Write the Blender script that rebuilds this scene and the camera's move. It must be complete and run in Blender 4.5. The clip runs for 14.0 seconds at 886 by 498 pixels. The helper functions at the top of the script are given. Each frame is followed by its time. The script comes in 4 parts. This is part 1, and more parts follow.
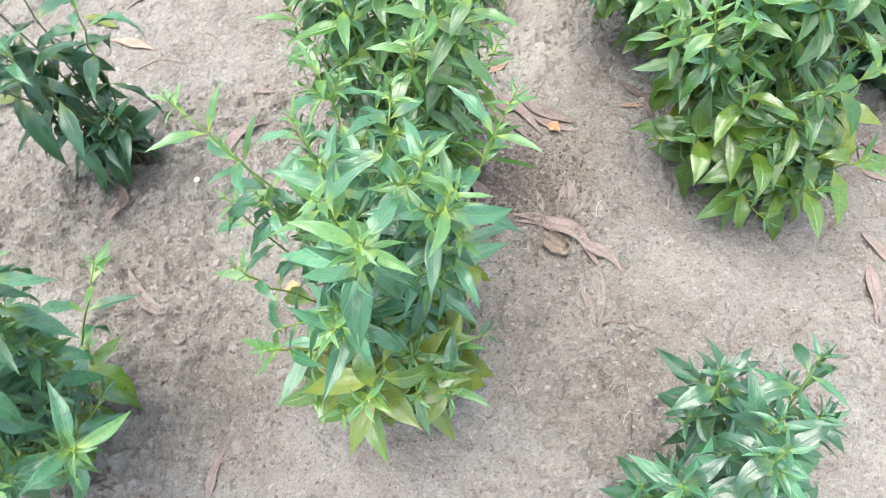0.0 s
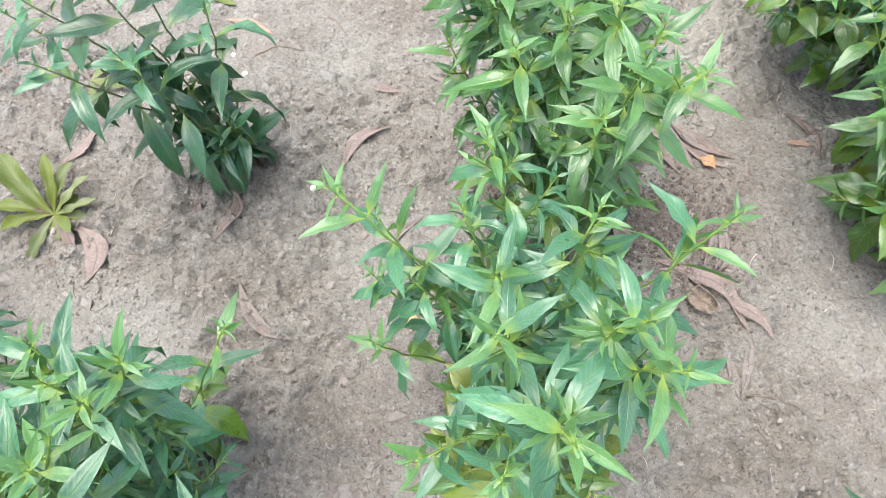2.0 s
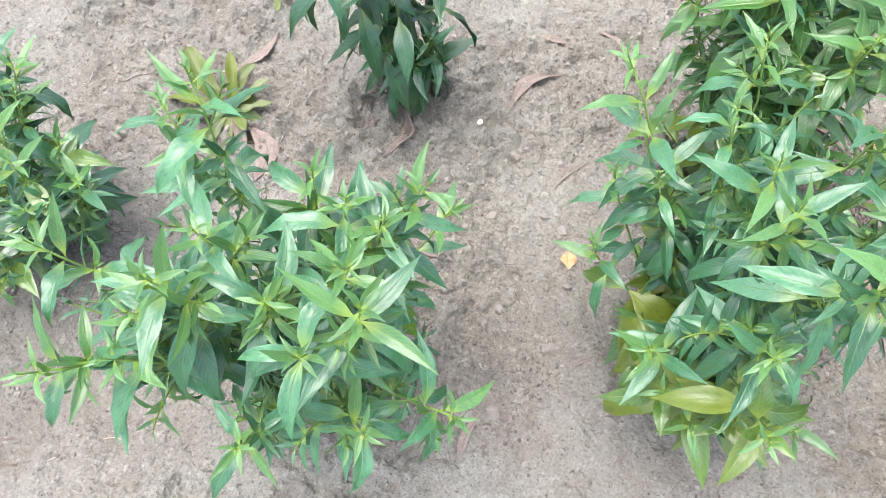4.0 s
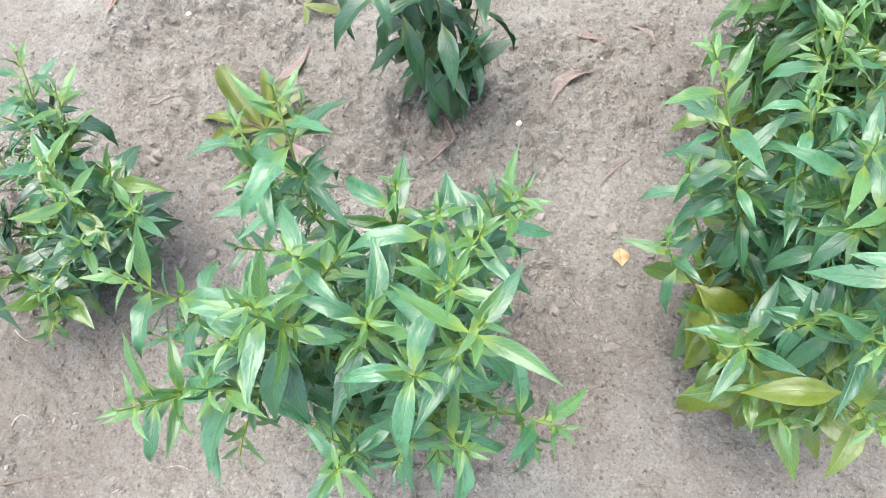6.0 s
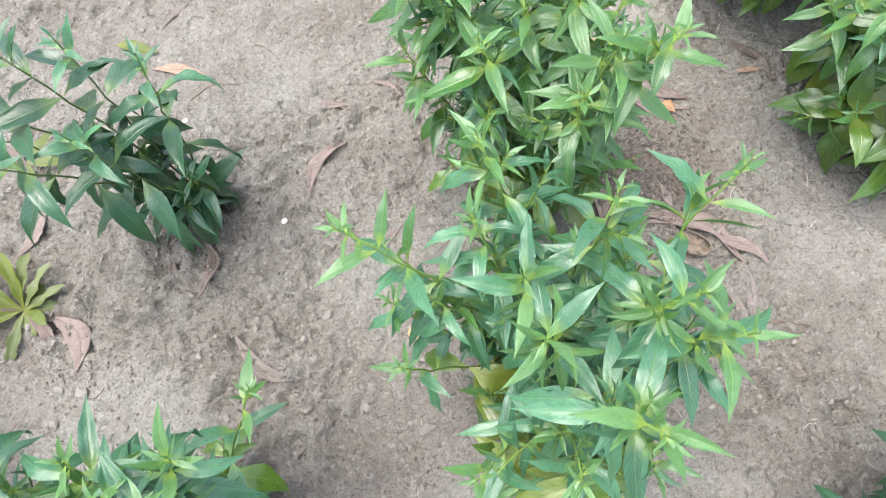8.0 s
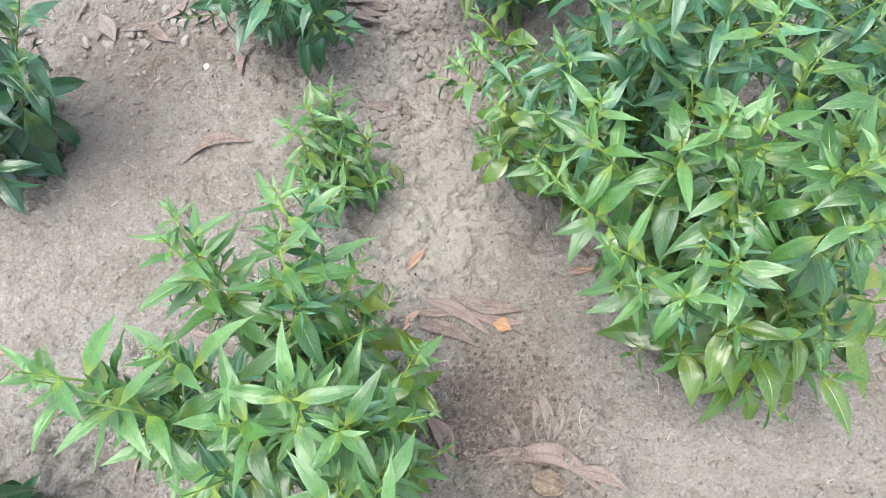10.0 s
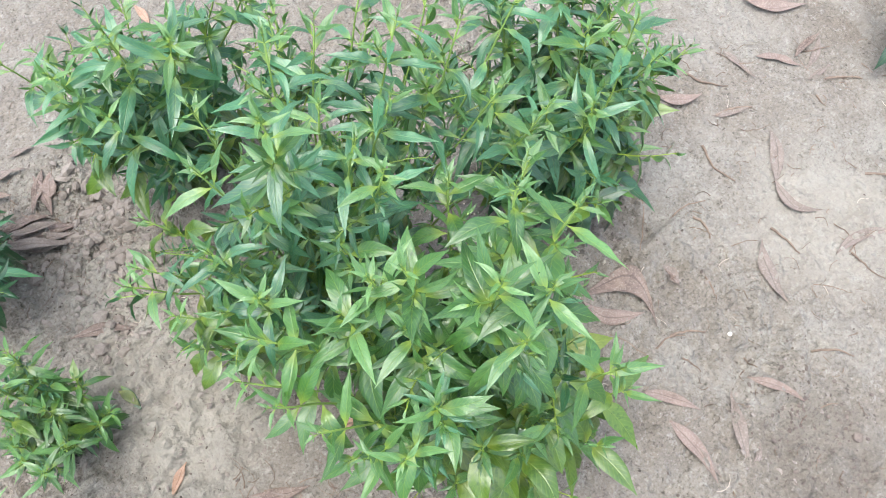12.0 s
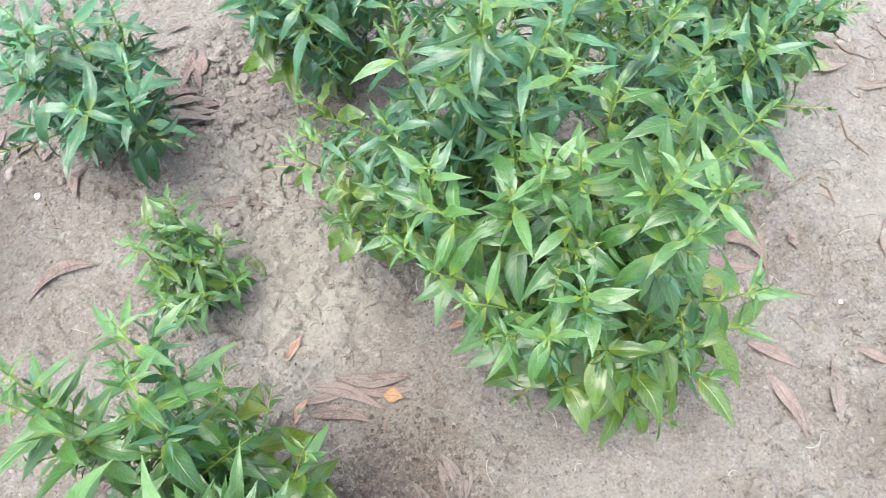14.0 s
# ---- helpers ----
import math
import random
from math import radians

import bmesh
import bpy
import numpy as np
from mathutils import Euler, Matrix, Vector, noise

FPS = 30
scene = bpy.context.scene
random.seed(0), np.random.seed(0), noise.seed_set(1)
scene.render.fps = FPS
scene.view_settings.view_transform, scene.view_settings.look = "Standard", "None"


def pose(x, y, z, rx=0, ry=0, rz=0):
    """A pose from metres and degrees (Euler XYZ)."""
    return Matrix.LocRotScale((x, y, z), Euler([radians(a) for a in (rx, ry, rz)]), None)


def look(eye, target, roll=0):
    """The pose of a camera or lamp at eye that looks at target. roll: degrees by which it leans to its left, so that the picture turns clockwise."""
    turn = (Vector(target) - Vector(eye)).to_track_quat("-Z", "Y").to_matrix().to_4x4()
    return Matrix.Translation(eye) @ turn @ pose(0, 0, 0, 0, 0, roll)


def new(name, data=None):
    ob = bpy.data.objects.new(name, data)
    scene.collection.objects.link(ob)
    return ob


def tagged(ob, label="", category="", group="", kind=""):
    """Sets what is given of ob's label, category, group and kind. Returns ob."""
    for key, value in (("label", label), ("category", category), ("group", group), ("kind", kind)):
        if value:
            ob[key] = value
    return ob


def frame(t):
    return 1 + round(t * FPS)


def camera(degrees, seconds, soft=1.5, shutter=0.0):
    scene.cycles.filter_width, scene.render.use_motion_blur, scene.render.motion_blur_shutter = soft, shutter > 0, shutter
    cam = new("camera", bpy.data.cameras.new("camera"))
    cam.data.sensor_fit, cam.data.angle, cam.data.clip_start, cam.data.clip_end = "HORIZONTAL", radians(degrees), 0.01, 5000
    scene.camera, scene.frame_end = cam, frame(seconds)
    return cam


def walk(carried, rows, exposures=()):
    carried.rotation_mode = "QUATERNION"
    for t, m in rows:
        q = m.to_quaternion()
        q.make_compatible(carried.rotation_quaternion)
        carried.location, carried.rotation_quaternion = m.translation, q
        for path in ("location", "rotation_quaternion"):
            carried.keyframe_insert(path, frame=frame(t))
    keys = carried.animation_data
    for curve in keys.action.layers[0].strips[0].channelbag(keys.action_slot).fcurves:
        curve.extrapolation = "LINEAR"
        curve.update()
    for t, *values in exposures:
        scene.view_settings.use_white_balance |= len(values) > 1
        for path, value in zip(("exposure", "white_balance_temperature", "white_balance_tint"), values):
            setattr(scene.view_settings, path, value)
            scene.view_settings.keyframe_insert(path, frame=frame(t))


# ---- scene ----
cam = camera(60.6, 14.0, soft=0.5, shutter=0.15)
PATH = [
    (0, (0.021, 0.091, 0.972), (-0.007, 0.958, -0.829), -0.6),
    (0.5, (-0.01, 0.094, 0.979), (-0.076, 0.824, -0.882), 6.0),
    (1, (-0.02, 0.156, 0.967), (-0.25, 0.768, -0.923), -7.2),
    (1.5, (-0.041, 0.231, 0.954), (-0.384, 0.888, -0.903), -12.4),
    (2, (-0.086, 0.254, 0.951), (-0.255, 0.931, -0.923), -6.7),
    (2.5, (-0.148, 0.227, 0.962), (-0.193, 0.989, -0.886), -1.6),
    (3, (-0.183, 0.193, 0.957), (-0.169, 0.969, -0.886), 5.3),
    (3.5, (-0.225, 0.138, 0.926), (-0.307, 0.918, -0.914), 4.8),
    (3.7, (-0.236, 0.119, 0.928), (-0.456, 0.835, -0.926), -1.7),
    (5.8, (-0.326, 0.094, 0.914), (-0.533, 0.806, -0.944), -3.2),
    (6, (-0.319, 0.102, 0.919), (-0.538, 0.823, -0.933), -5.1),
    (6.5, (-0.276, 0.135, 0.93), (-0.463, 0.839, -0.933), -10.5),
    (7, (-0.221, 0.164, 0.939), (-0.276, 0.861, -0.934), -6.9),
    (7.2, (-0.206, 0.171, 0.949), (-0.226, 0.866, -0.927), -5.9),
    (9.3, (0.016, 0.524, 0.945), (-0.066, 1.067, -0.978), -17.4),
    (9.5, (0.043, 0.542, 0.946), (0.025, 1.119, -0.969), -13.1),
    (10, (0.104, 0.572, 0.964), (0.144, 1.187, -0.939), -12.3),
    (10.5, (0.147, 0.581, 0.97), (0.194, 1.211, -0.928), -11.2),
    (11, (0.196, 0.584, 0.952), (0.524, 1.193, -0.924), 6.1),
    (11.5, (0.236, 0.589, 0.959), (0.707, 1.254, -0.867), 3.7),
    (12, (0.261, 0.588, 0.965), (0.772, 1.209, -0.867), 0.4),
    (12.5, (0.282, 0.579, 0.975), (0.775, 1.157, -0.875), -3.4),
    (13, (0.269, 0.574, 0.978), (0.69, 1.116, -0.9), -5.4),
    (13.5, (0.229, 0.573, 0.98), (0.59, 1.13, -0.906), -5.7),
    (14, (0.144, 0.575, 0.969), (0.489, 1.211, -0.895), -0.9),
]
walk(cam, [(t, look(eye, target, roll)) for t, eye, target, roll in PATH], exposures=[(0, 2.04, 6350, 8), (2.5, 1.87, 6350, 8), (3.5, 1.97, 6350, 8), (6, 1.87, 6350, 8), (9.5, 1.80, 6350, 8), (10.5, 1.78, 6350, 8), (12.5, 1.69, 6350, 8), (14, 1.87, 6350, 8)])

# ---- light: bright overcast, softly stronger from the west ----
world = bpy.data.worlds.new("overcast_sky")
scene.world = world
world.use_nodes = True
wn, wl = world.node_tree.nodes, world.node_tree.links
sky = wn.new("ShaderNodeTexSky")
sky.sky_type, sky.sun_disc = "NISHITA", False
sky.sun_elevation, sky.sun_rotation = radians(80), radians(-70)
sky.dust_density, sky.air_density = 4.0, 1.0
pale = wn.new("ShaderNodeHueSaturation")
pale.inputs["Saturation"].default_value = 0.75
wl.new(sky.outputs["Color"], pale.inputs["Color"])
wl.new(pale.outputs["Color"], wn["Background"].inputs["Color"])
wn["Background"].inputs["Strength"].default_value = 0.15

sun_data = bpy.data.lights.new("sun", "SUN")
sun_data.energy, sun_data.angle, sun_data.color = 0.8, radians(55), (1.0, 0.97, 0.93)
sun = new("sun", sun_data)
sun.matrix_world = look((-0.75, -0.27, 4.5), (0, 0, 0))


# ---- materials ----
def material(name):
    m = bpy.data.materials.new(name)
    m.use_nodes = True
    m.node_tree.nodes.clear()
    out = m.node_tree.nodes.new("ShaderNodeOutputMaterial")
    return m, m.node_tree, out


def node(tree, kind, **values):
    n = tree.nodes.new(kind)
    for key, value in values.items():
        if key in n.inputs:
            n.inputs[key].default_value = value
    return n


def math_node(tree, op, a, b=None):
    n = tree.nodes.new("ShaderNodeMath")
    n.operation = op
    for i, v in enumerate((a, b)):
        if v is None:
            continue
        if isinstance(v, (int, float)):
            n.inputs[i].default_value = v
        else:
            tree.links.new(v, n.inputs[i])
    return n.outputs[0]


def ramp(tree, source, stops):
    n = tree.nodes.new("ShaderNodeValToRGB")
    e = n.color_ramp.elements
    while len(e) < len(stops):
        e.new(0.5)
    for item, (at, c) in zip(e, stops):
        item.position = at
        item.color = (*c, 1) if len(c) == 3 else c
    tree.links.new(source, n.inputs[0])
    return n.outputs[0]


def grey(v):
    return (v, v, v)


def mixed(tree, factor, a, b, blend="MIX"):
    n = tree.nodes.new("ShaderNodeMix")
    n.data_type, n.blend_type = "RGBA", blend
    for socket, v in ((n.inputs[0], factor), (n.inputs[6], a), (n.inputs[7], b)):
        if isinstance(v, (int, float)):
            socket.default_value = v
        elif isinstance(v, tuple):
            socket.default_value = (*v, 1)
        else:
            tree.links.new(v, socket)
    return n.outputs[2]


def leaf_material(name, dark, light, rib, gloss, through_light):
    m, t, out = material(name)
    uv = t.nodes.new("ShaderNodeUVMap")
    uv.uv_map = "leaf"
    xyz = t.nodes.new("ShaderNodeSeparateXYZ")
    t.links.new(uv.outputs[0], xyz.inputs[0])
    across = math_node(t, "ABSOLUTE", math_node(t, "MULTIPLY", math_node(t, "SUBTRACT", xyz.outputs[0], 0.5), 2.0))
    along = xyz.outputs[1]
    info = t.nodes.new("ShaderNodeObjectInfo")
    # arched side veins
    bent = math_node(t, "SUBTRACT", math_node(t, "MULTIPLY", along, 11.0), math_node(t, "MULTIPLY", math_node(t, "POWER", across, 0.8), 2.4))
    wave = math_node(t, "ABSOLUTE", math_node(t, "SUBTRACT", math_node(t, "FRACT", bent), 0.5))
    vein = ramp(t, wave, [(0.0, grey(1)), (0.1, grey(0.25)), (0.3, grey(0))])
    midrib = ramp(t, across, [(0.0, grey(1)), (0.03, grey(0.8)), (0.08, grey(0))])
    base_end = ramp(t, along, [(0.04, grey(1)), (0.3, grey(0))])
    coords = t.nodes.new("ShaderNodeTexCoord")
    blotch = node(t, "ShaderNodeTexNoise", Scale=3.2, Detail=4.0, Roughness=0.6)
    shift = t.nodes.new("ShaderNodeVectorMath")
    t.links.new(coords.outputs["Object"], shift.inputs[0])
    t.links.new(info.outputs["Location"], shift.inputs[1])
    t.links.new(shift.outputs[0], blotch.inputs["Vector"])
    fine = node(t, "ShaderNodeTexNoise", Scale=38.0, Detail=3.0)
    t.links.new(shift.outputs[0], fine.inputs["Vector"])
    island = t.nodes.new("ShaderNodeNewGeometry").outputs["Random Per Island"]
    tone = math_node(t, "ADD", math_node(t, "ADD", math_node(t, "MULTIPLY", info.outputs["Random"], 0.42), math_node(t, "MULTIPLY", island, 0.2)), math_node(t, "MULTIPLY", blotch.outputs[0], 0.5))
    colour = ramp(t, tone, [(0.24, dark), (0.84, light)])
    colour = mixed(t, math_node(t, "MULTIPLY", fine.outputs[0], 0.25), colour, tuple(c * 0.6 for c in dark))
    # darker mottling between the veins
    mottle = node(t, "ShaderNodeTexNoise", Scale=11.0, Detail=3.0, Roughness=0.55)
    t.links.new(shift.outputs[0], mottle.inputs["Vector"])
    patch = math_node(t, "MULTIPLY", ramp(t, mottle.outputs[0], [(0.52, grey(0)), (0.62, grey(0.55))]), ramp(t, blotch.outputs[0], [(0.42, grey(0)), (0.6, grey(1))]))
    colour = mixed(t, patch, colour, dark)
    colour = mixed(t, math_node(t, "MULTIPLY", vein, 0.18), colour, rib)
    colour = mixed(t, math_node(t, "MULTIPLY", base_end, 0.78), colour, rib)
    colour = mixed(t, math_node(t, "MULTIPLY", midrib, 0.24), colour, rib)
    bump = node(t, "ShaderNodeBump", Strength=0.42, Distance=0.0011)
    quilt = node(t, "ShaderNodeTexNoise", Scale=9.0, Detail=2.0)
    t.links.new(shift.outputs[0], quilt.inputs["Vector"])
    relief = math_node(t, "SUBTRACT", math_node(t, "MULTIPLY", quilt.outputs[0], 1.3), math_node(t, "ADD", math_node(t, "MULTIPLY", vein, 0.12), math_node(t, "MULTIPLY", midrib, 0.7)))
    t.links.new(relief, bump.inputs["Height"])
    p = node(t, "ShaderNodeBsdfPrincipled", Roughness=gloss)
    p.inputs["Specular IOR Level"].default_value = 0.85
    t.links.new(colour, p.inputs["Base Color"])
    t.links.new(bump.outputs[0], p.inputs["Normal"])
    rough = math_node(t, "ADD", math_node(t, "MULTIPLY", blotch.outputs[0], 0.24), gloss - 0.12)
    t.links.new(rough, p.inputs["Roughness"])
    tl = t.nodes.new("ShaderNodeBsdfTranslucent")
    warm = mixed(t, 1.0, colour, (1.25, 1.15, 0.5), "MULTIPLY")
    t.links.new(warm, tl.inputs["Color"])
    mix = node(t, "ShaderNodeMixShader")
    mix.inputs[0].default_value = through_light
    t.links.new(p.outputs[0], mix.inputs[1])
    t.links.new(tl.outputs[0], mix.inputs[2])
    t.links.new(mix.outputs[0], out.inputs[0])
    return m


def stem_material(name, low, high):
    m, t, out = material(name)
    uv = t.nodes.new("ShaderNodeUVMap")
    uv.uv_map = "leaf"
    xyz = t.nodes.new("ShaderNodeSeparateXYZ")
    t.links.new(uv.outputs[0], xyz.inputs[0])
    coords = t.nodes.new("ShaderNodeTexCoord")
    n = node(t, "ShaderNodeTexNoise", Scale=90.0, Detail=4.0)
    t.links.new(coords.outputs["Object"], n.inputs["Vector"])
    f = math_node(t, "ADD", xyz.outputs[1], math_node(t, "MULTIPLY", math_node(t, "SUBTRACT", n.outputs[0], 0.5), 0.5))
    colour = ramp(t, f, [(0.05, low), (0.4, high), (1.0, tuple(c * 1.25 for c in high))])
    bump = node(t, "ShaderNodeBump", Strength=0.4, Distance=0.0008)
    t.links.new(n.outputs[0], bump.inputs["Height"])
    p = node(t, "ShaderNodeBsdfPrincipled", Roughness=0.55)
    t.links.new(colour, p.inputs["Base Color"])
    t.links.new(bump.outputs[0], p.inputs["Normal"])
    t.links.new(p.outputs[0], out.inputs[0])
    return m


def soil_material():
    m, t, out = material("dry_sandy_soil")
    c = t.nodes.new("ShaderNodeTexCoord").outputs["Object"]

    def tex(kind, **v):
        n = node(t, kind, **v)
        t.links.new(c, n.inputs["Vector"])
        return n
    broad = tex("ShaderNodeTexNoise", Scale=4.2, Detail=8.0, Roughness=0.68)
    mid = tex("ShaderNodeTexNoise", Scale=20.0, Detail=8.0, Roughness=0.75)
    lumps = tex("ShaderNodeTexNoise", Scale=75.0, Detail=6.0, Roughness=0.7)
    grain = tex("ShaderNodeTexNoise", Scale=300.0, Detail=5.0, Roughness=0.75)
    crumb = tex("ShaderNodeTexVoronoi", Scale=150.0)
    speck = tex("ShaderNodeTexVoronoi", Scale=115.0)
    pit_shade = tex("ShaderNodeTexNoise", Scale=165.0, Detail=4.0, Roughness=0.6, Distortion=0.8)
    dust = ramp(t, broad.outputs[0], [(0.36, (0.218, 0.186, 0.160)), (0.5, (0.262, 0.232, 0.205)), (0.62, (0.304, 0.280, 0.252))])
    colour = mixed(t, ramp(t, mid.outputs[0], [(0.47, grey(0)), (0.66, grey(0.7))]), dust, (0.202, 0.173, 0.154))
    # shading of lumps painted in: dark hollows and pale tops, apart from the relief
    colour = mixed(t, ramp(t, lumps.outputs[0], [(0.30, grey(0.5)), (0.41, grey(0))]), colour, (0.095, 0.078, 0.068))
    colour = mixed(t, ramp(t, lumps.outputs[0], [(0.55, grey(0)), (0.68, grey(0.6))]), colour, (0.39, 0.372, 0.345))
    colour = mixed(t, ramp(t, grain.outputs[0], [(0.34, grey(0.62)), (0.48, grey(0))]), colour, (0.115, 0.095, 0.083))
    colour = mixed(t, ramp(t, grain.outputs[0], [(0.58, grey(0)), (0.72, grey(0.68))]), colour, (0.46, 0.435, 0.405))
    sparse = ramp(t, math_node(t, "MULTIPLY", speck.outputs["Color"], 1.0), [(0.94, grey(0)), (0.96, grey(1))])
    dot = ramp(t, speck.outputs["Distance"], [(0.16, grey(1)), (0.25, grey(0))])
    colour = mixed(t, math_node(t, "MULTIPLY", math_node(t, "MULTIPLY", sparse, dot), 0.8), colour, (0.384, 0.381, 0.361))
    # shade of small pits painted as dark flecks, with paler rims
    colour = mixed(t, ramp(t, pit_shade.outputs[0], [(0.32, grey(0.7)), (0.41, grey(0))]), colour, (0.088, 0.072, 0.062))
    colour = mixed(t, ramp(t, pit_shade.outputs[0], [(0.58, grey(0)), (0.7, grey(0.4))]), colour, (0.39, 0.362, 0.330))
    crust = tex("ShaderNodeTexNoise", Scale=11.0, Detail=7.0, Roughness=0.6, Distortion=0.6)
    crust_edge = ramp(t, crust.outputs[0], [(0.50, grey(0)), (0.57, grey(1))])
    place = t.nodes.new("ShaderNodeSeparateXYZ")
    t.links.new(c, place.inputs[0])
    strip = math_node(t, "SUBTRACT", 1.15, math_node(t, "ABSOLUTE", math_node(t, "SUBTRACT", place.outputs[0], 1.15)))
    trodden = math_node(t, "ADD", strip, math_node(t, "MULTIPLY", math_node(t, "SUBTRACT", broad.outputs[0], 0.5), 0.9))
    pale_crust = math_node(t, "MULTIPLY", crust_edge, ramp(t, trodden, [(0.4, grey(0.10)), (0.9, grey(0.25))]))
    colour = mixed(t, pale_crust, colour, (0.385, 0.362, 0.335))
    # paler ragged patches
    for px, py, pr in ((0.13, 1.0, 0.15), (0.16, 1.18, 0.12), (0.1, 0.88, 0.1), (1.0, 0.62, 0.16)):
        away = t.nodes.new("ShaderNodeVectorMath")
        away.operation = "DISTANCE"
        away.inputs[1].default_value = (px, py, 0.0)
        t.links.new(c, away.inputs[0])
        ragged = math_node(t, "ADD", math_node(t, "DIVIDE", away.outputs["Value"], pr), math_node(t, "MULTIPLY", math_node(t, "SUBTRACT", broad.outputs[0], 0.5), 3.0))
        colour = mixed(t, ramp(t, ragged, [(0.4, grey(0.5)), (1.3, grey(0))]), colour, (0.40, 0.368, 0.330))
    # litter-stained patches, and cast shadow beside the herbs painted into the soil
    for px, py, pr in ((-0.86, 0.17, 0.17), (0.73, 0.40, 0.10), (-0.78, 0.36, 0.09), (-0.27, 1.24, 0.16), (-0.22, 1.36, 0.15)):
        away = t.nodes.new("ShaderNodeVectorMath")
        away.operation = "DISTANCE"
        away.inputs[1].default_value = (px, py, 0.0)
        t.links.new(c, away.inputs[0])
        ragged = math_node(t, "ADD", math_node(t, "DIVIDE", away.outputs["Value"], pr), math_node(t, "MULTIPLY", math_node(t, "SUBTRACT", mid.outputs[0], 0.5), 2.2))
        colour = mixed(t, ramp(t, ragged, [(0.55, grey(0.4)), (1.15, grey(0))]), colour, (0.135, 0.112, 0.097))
    colour = mixed(t, 1.0, colour, (0.835, 0.858, 0.83), "MULTIPLY")
    clumps = tex("ShaderNodeTexNoise", Scale=70.0, Detail=4.0, Roughness=0.5)
    bump = node(t, "ShaderNodeBump", Strength=1.0, Distance=0.010)
    t.links.new(clumps.outputs[0], bump.inputs["Height"])
    bump2 = node(t, "ShaderNodeBump", Strength=0.85, Distance=0.0021)
    t.links.new(math_node(t, "ADD", grain.outputs[0], crumb.outputs["Distance"]), bump2.inputs["Height"])
    t.links.new(bump.outputs[0], bump2.inputs["Normal"])
    p = node(t, "ShaderNodeBsdfPrincipled", Roughness=0.95)
    p.inputs["Specular IOR Level"].default_value = 0.15
    t.links.new(colour, p.inputs["Base Color"])
    t.links.new(bump2.outputs[0], p.inputs["Normal"])
    t.links.new(p.outputs[0], out.inputs[0])
    return m


def plain_material(name, a, b, scale, roughness, bump_depth=0.001):
    m, t, out = material(name)
    c = t.nodes.new("ShaderNodeTexCoord")
    info = t.nodes.new("ShaderNodeObjectInfo")
    n = node(t, "ShaderNodeTexNoise", Scale=scale, Detail=5.0, Roughness=0.65)
    t.links.new(c.outputs["Object"], n.inputs["Vector"])
    geo = t.nodes.new("ShaderNodeNewGeometry")
    f = math_node(t, "ADD", math_node(t, "MULTIPLY", n.outputs[0], 0.7), math_node(t, "MULTIPLY", geo.outputs["Random Per Island"], 0.25))
    f = math_node(t, "ADD", f, math_node(t, "MULTIPLY", info.outputs["Random"], 0.15))
    colour = ramp(t, f, [(0.3, a), (0.75, b)])
    bump = node(t, "ShaderNodeBump", Strength=0.6, Distance=bump_depth)
    t.links.new(n.outputs[0], bump.inputs["Height"])
    p = node(t, "ShaderNodeBsdfPrincipled", Roughness=roughness)
    p.inputs["Specular IOR Level"].default_value = 0.3
    t.links.new(colour, p.inputs["Base Color"])
    t.links.new(bump.outputs[0], p.inputs["Normal"])
    t.links.new(p.outputs[0], out.inputs[0])
    return m


LEAF_GREEN = leaf_material("herb_leaf_green", (0.014, 0.078, 0.035), (0.080, 0.245, 0.114), (0.27, 0.39, 0.07), 0.36, 0.15)
LEAF_WARM = leaf_material("herb_leaf_warm_green", (0.014, 0.068, 0.014), (0.084, 0.220, 0.046), (0.27, 0.37, 0.05), 0.33, 0.14)
LEAF_YOUNG = leaf_material("herb_leaf_young", (0.042, 0.135, 0.040), (0.128, 0.285, 0.086), (0.33, 0.43, 0.05), 0.38, 0.2)
LEAF_OLD = leaf_material("herb_leaf_old", (0.026, 0.080, 0.012), (0.122, 0.220, 0.026), (0.27, 0.35, 0.05), 0.31, 0.16)
LEAF_AGED = leaf_material("herb_leaf_yellowing", (0.065, 0.115, 0.012), (0.210, 0.275, 0.030), (0.30, 0.36, 0.06), 0.36, 0.22)
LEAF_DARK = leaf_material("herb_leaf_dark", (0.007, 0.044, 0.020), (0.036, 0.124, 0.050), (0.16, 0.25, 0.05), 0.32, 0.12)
LEAF_WEED = leaf_material("weed_leaf", (0.060, 0.095, 0.006), (0.150, 0.190, 0.012), (0.21, 0.23, 0.04), 0.55, 0.24)
STEM_GREEN = stem_material("herb_stem", (0.13, 0.10, 0.045), (0.15, 0.24, 0.05))
STEM_DARK = stem_material("herb_stem_dark", (0.10, 0.06, 0.04), (0.09, 0.13, 0.04))
SOIL = soil_material()
CLOD = plain_material("soil_crumbs", (0.15, 0.128, 0.110), (0.28, 0.250, 0.222), 220.0, 0.95)
STRAW = plain_material("dry_straw", (0.34, 0.29, 0.24), (0.52, 0.46, 0.39), 120.0, 0.85)


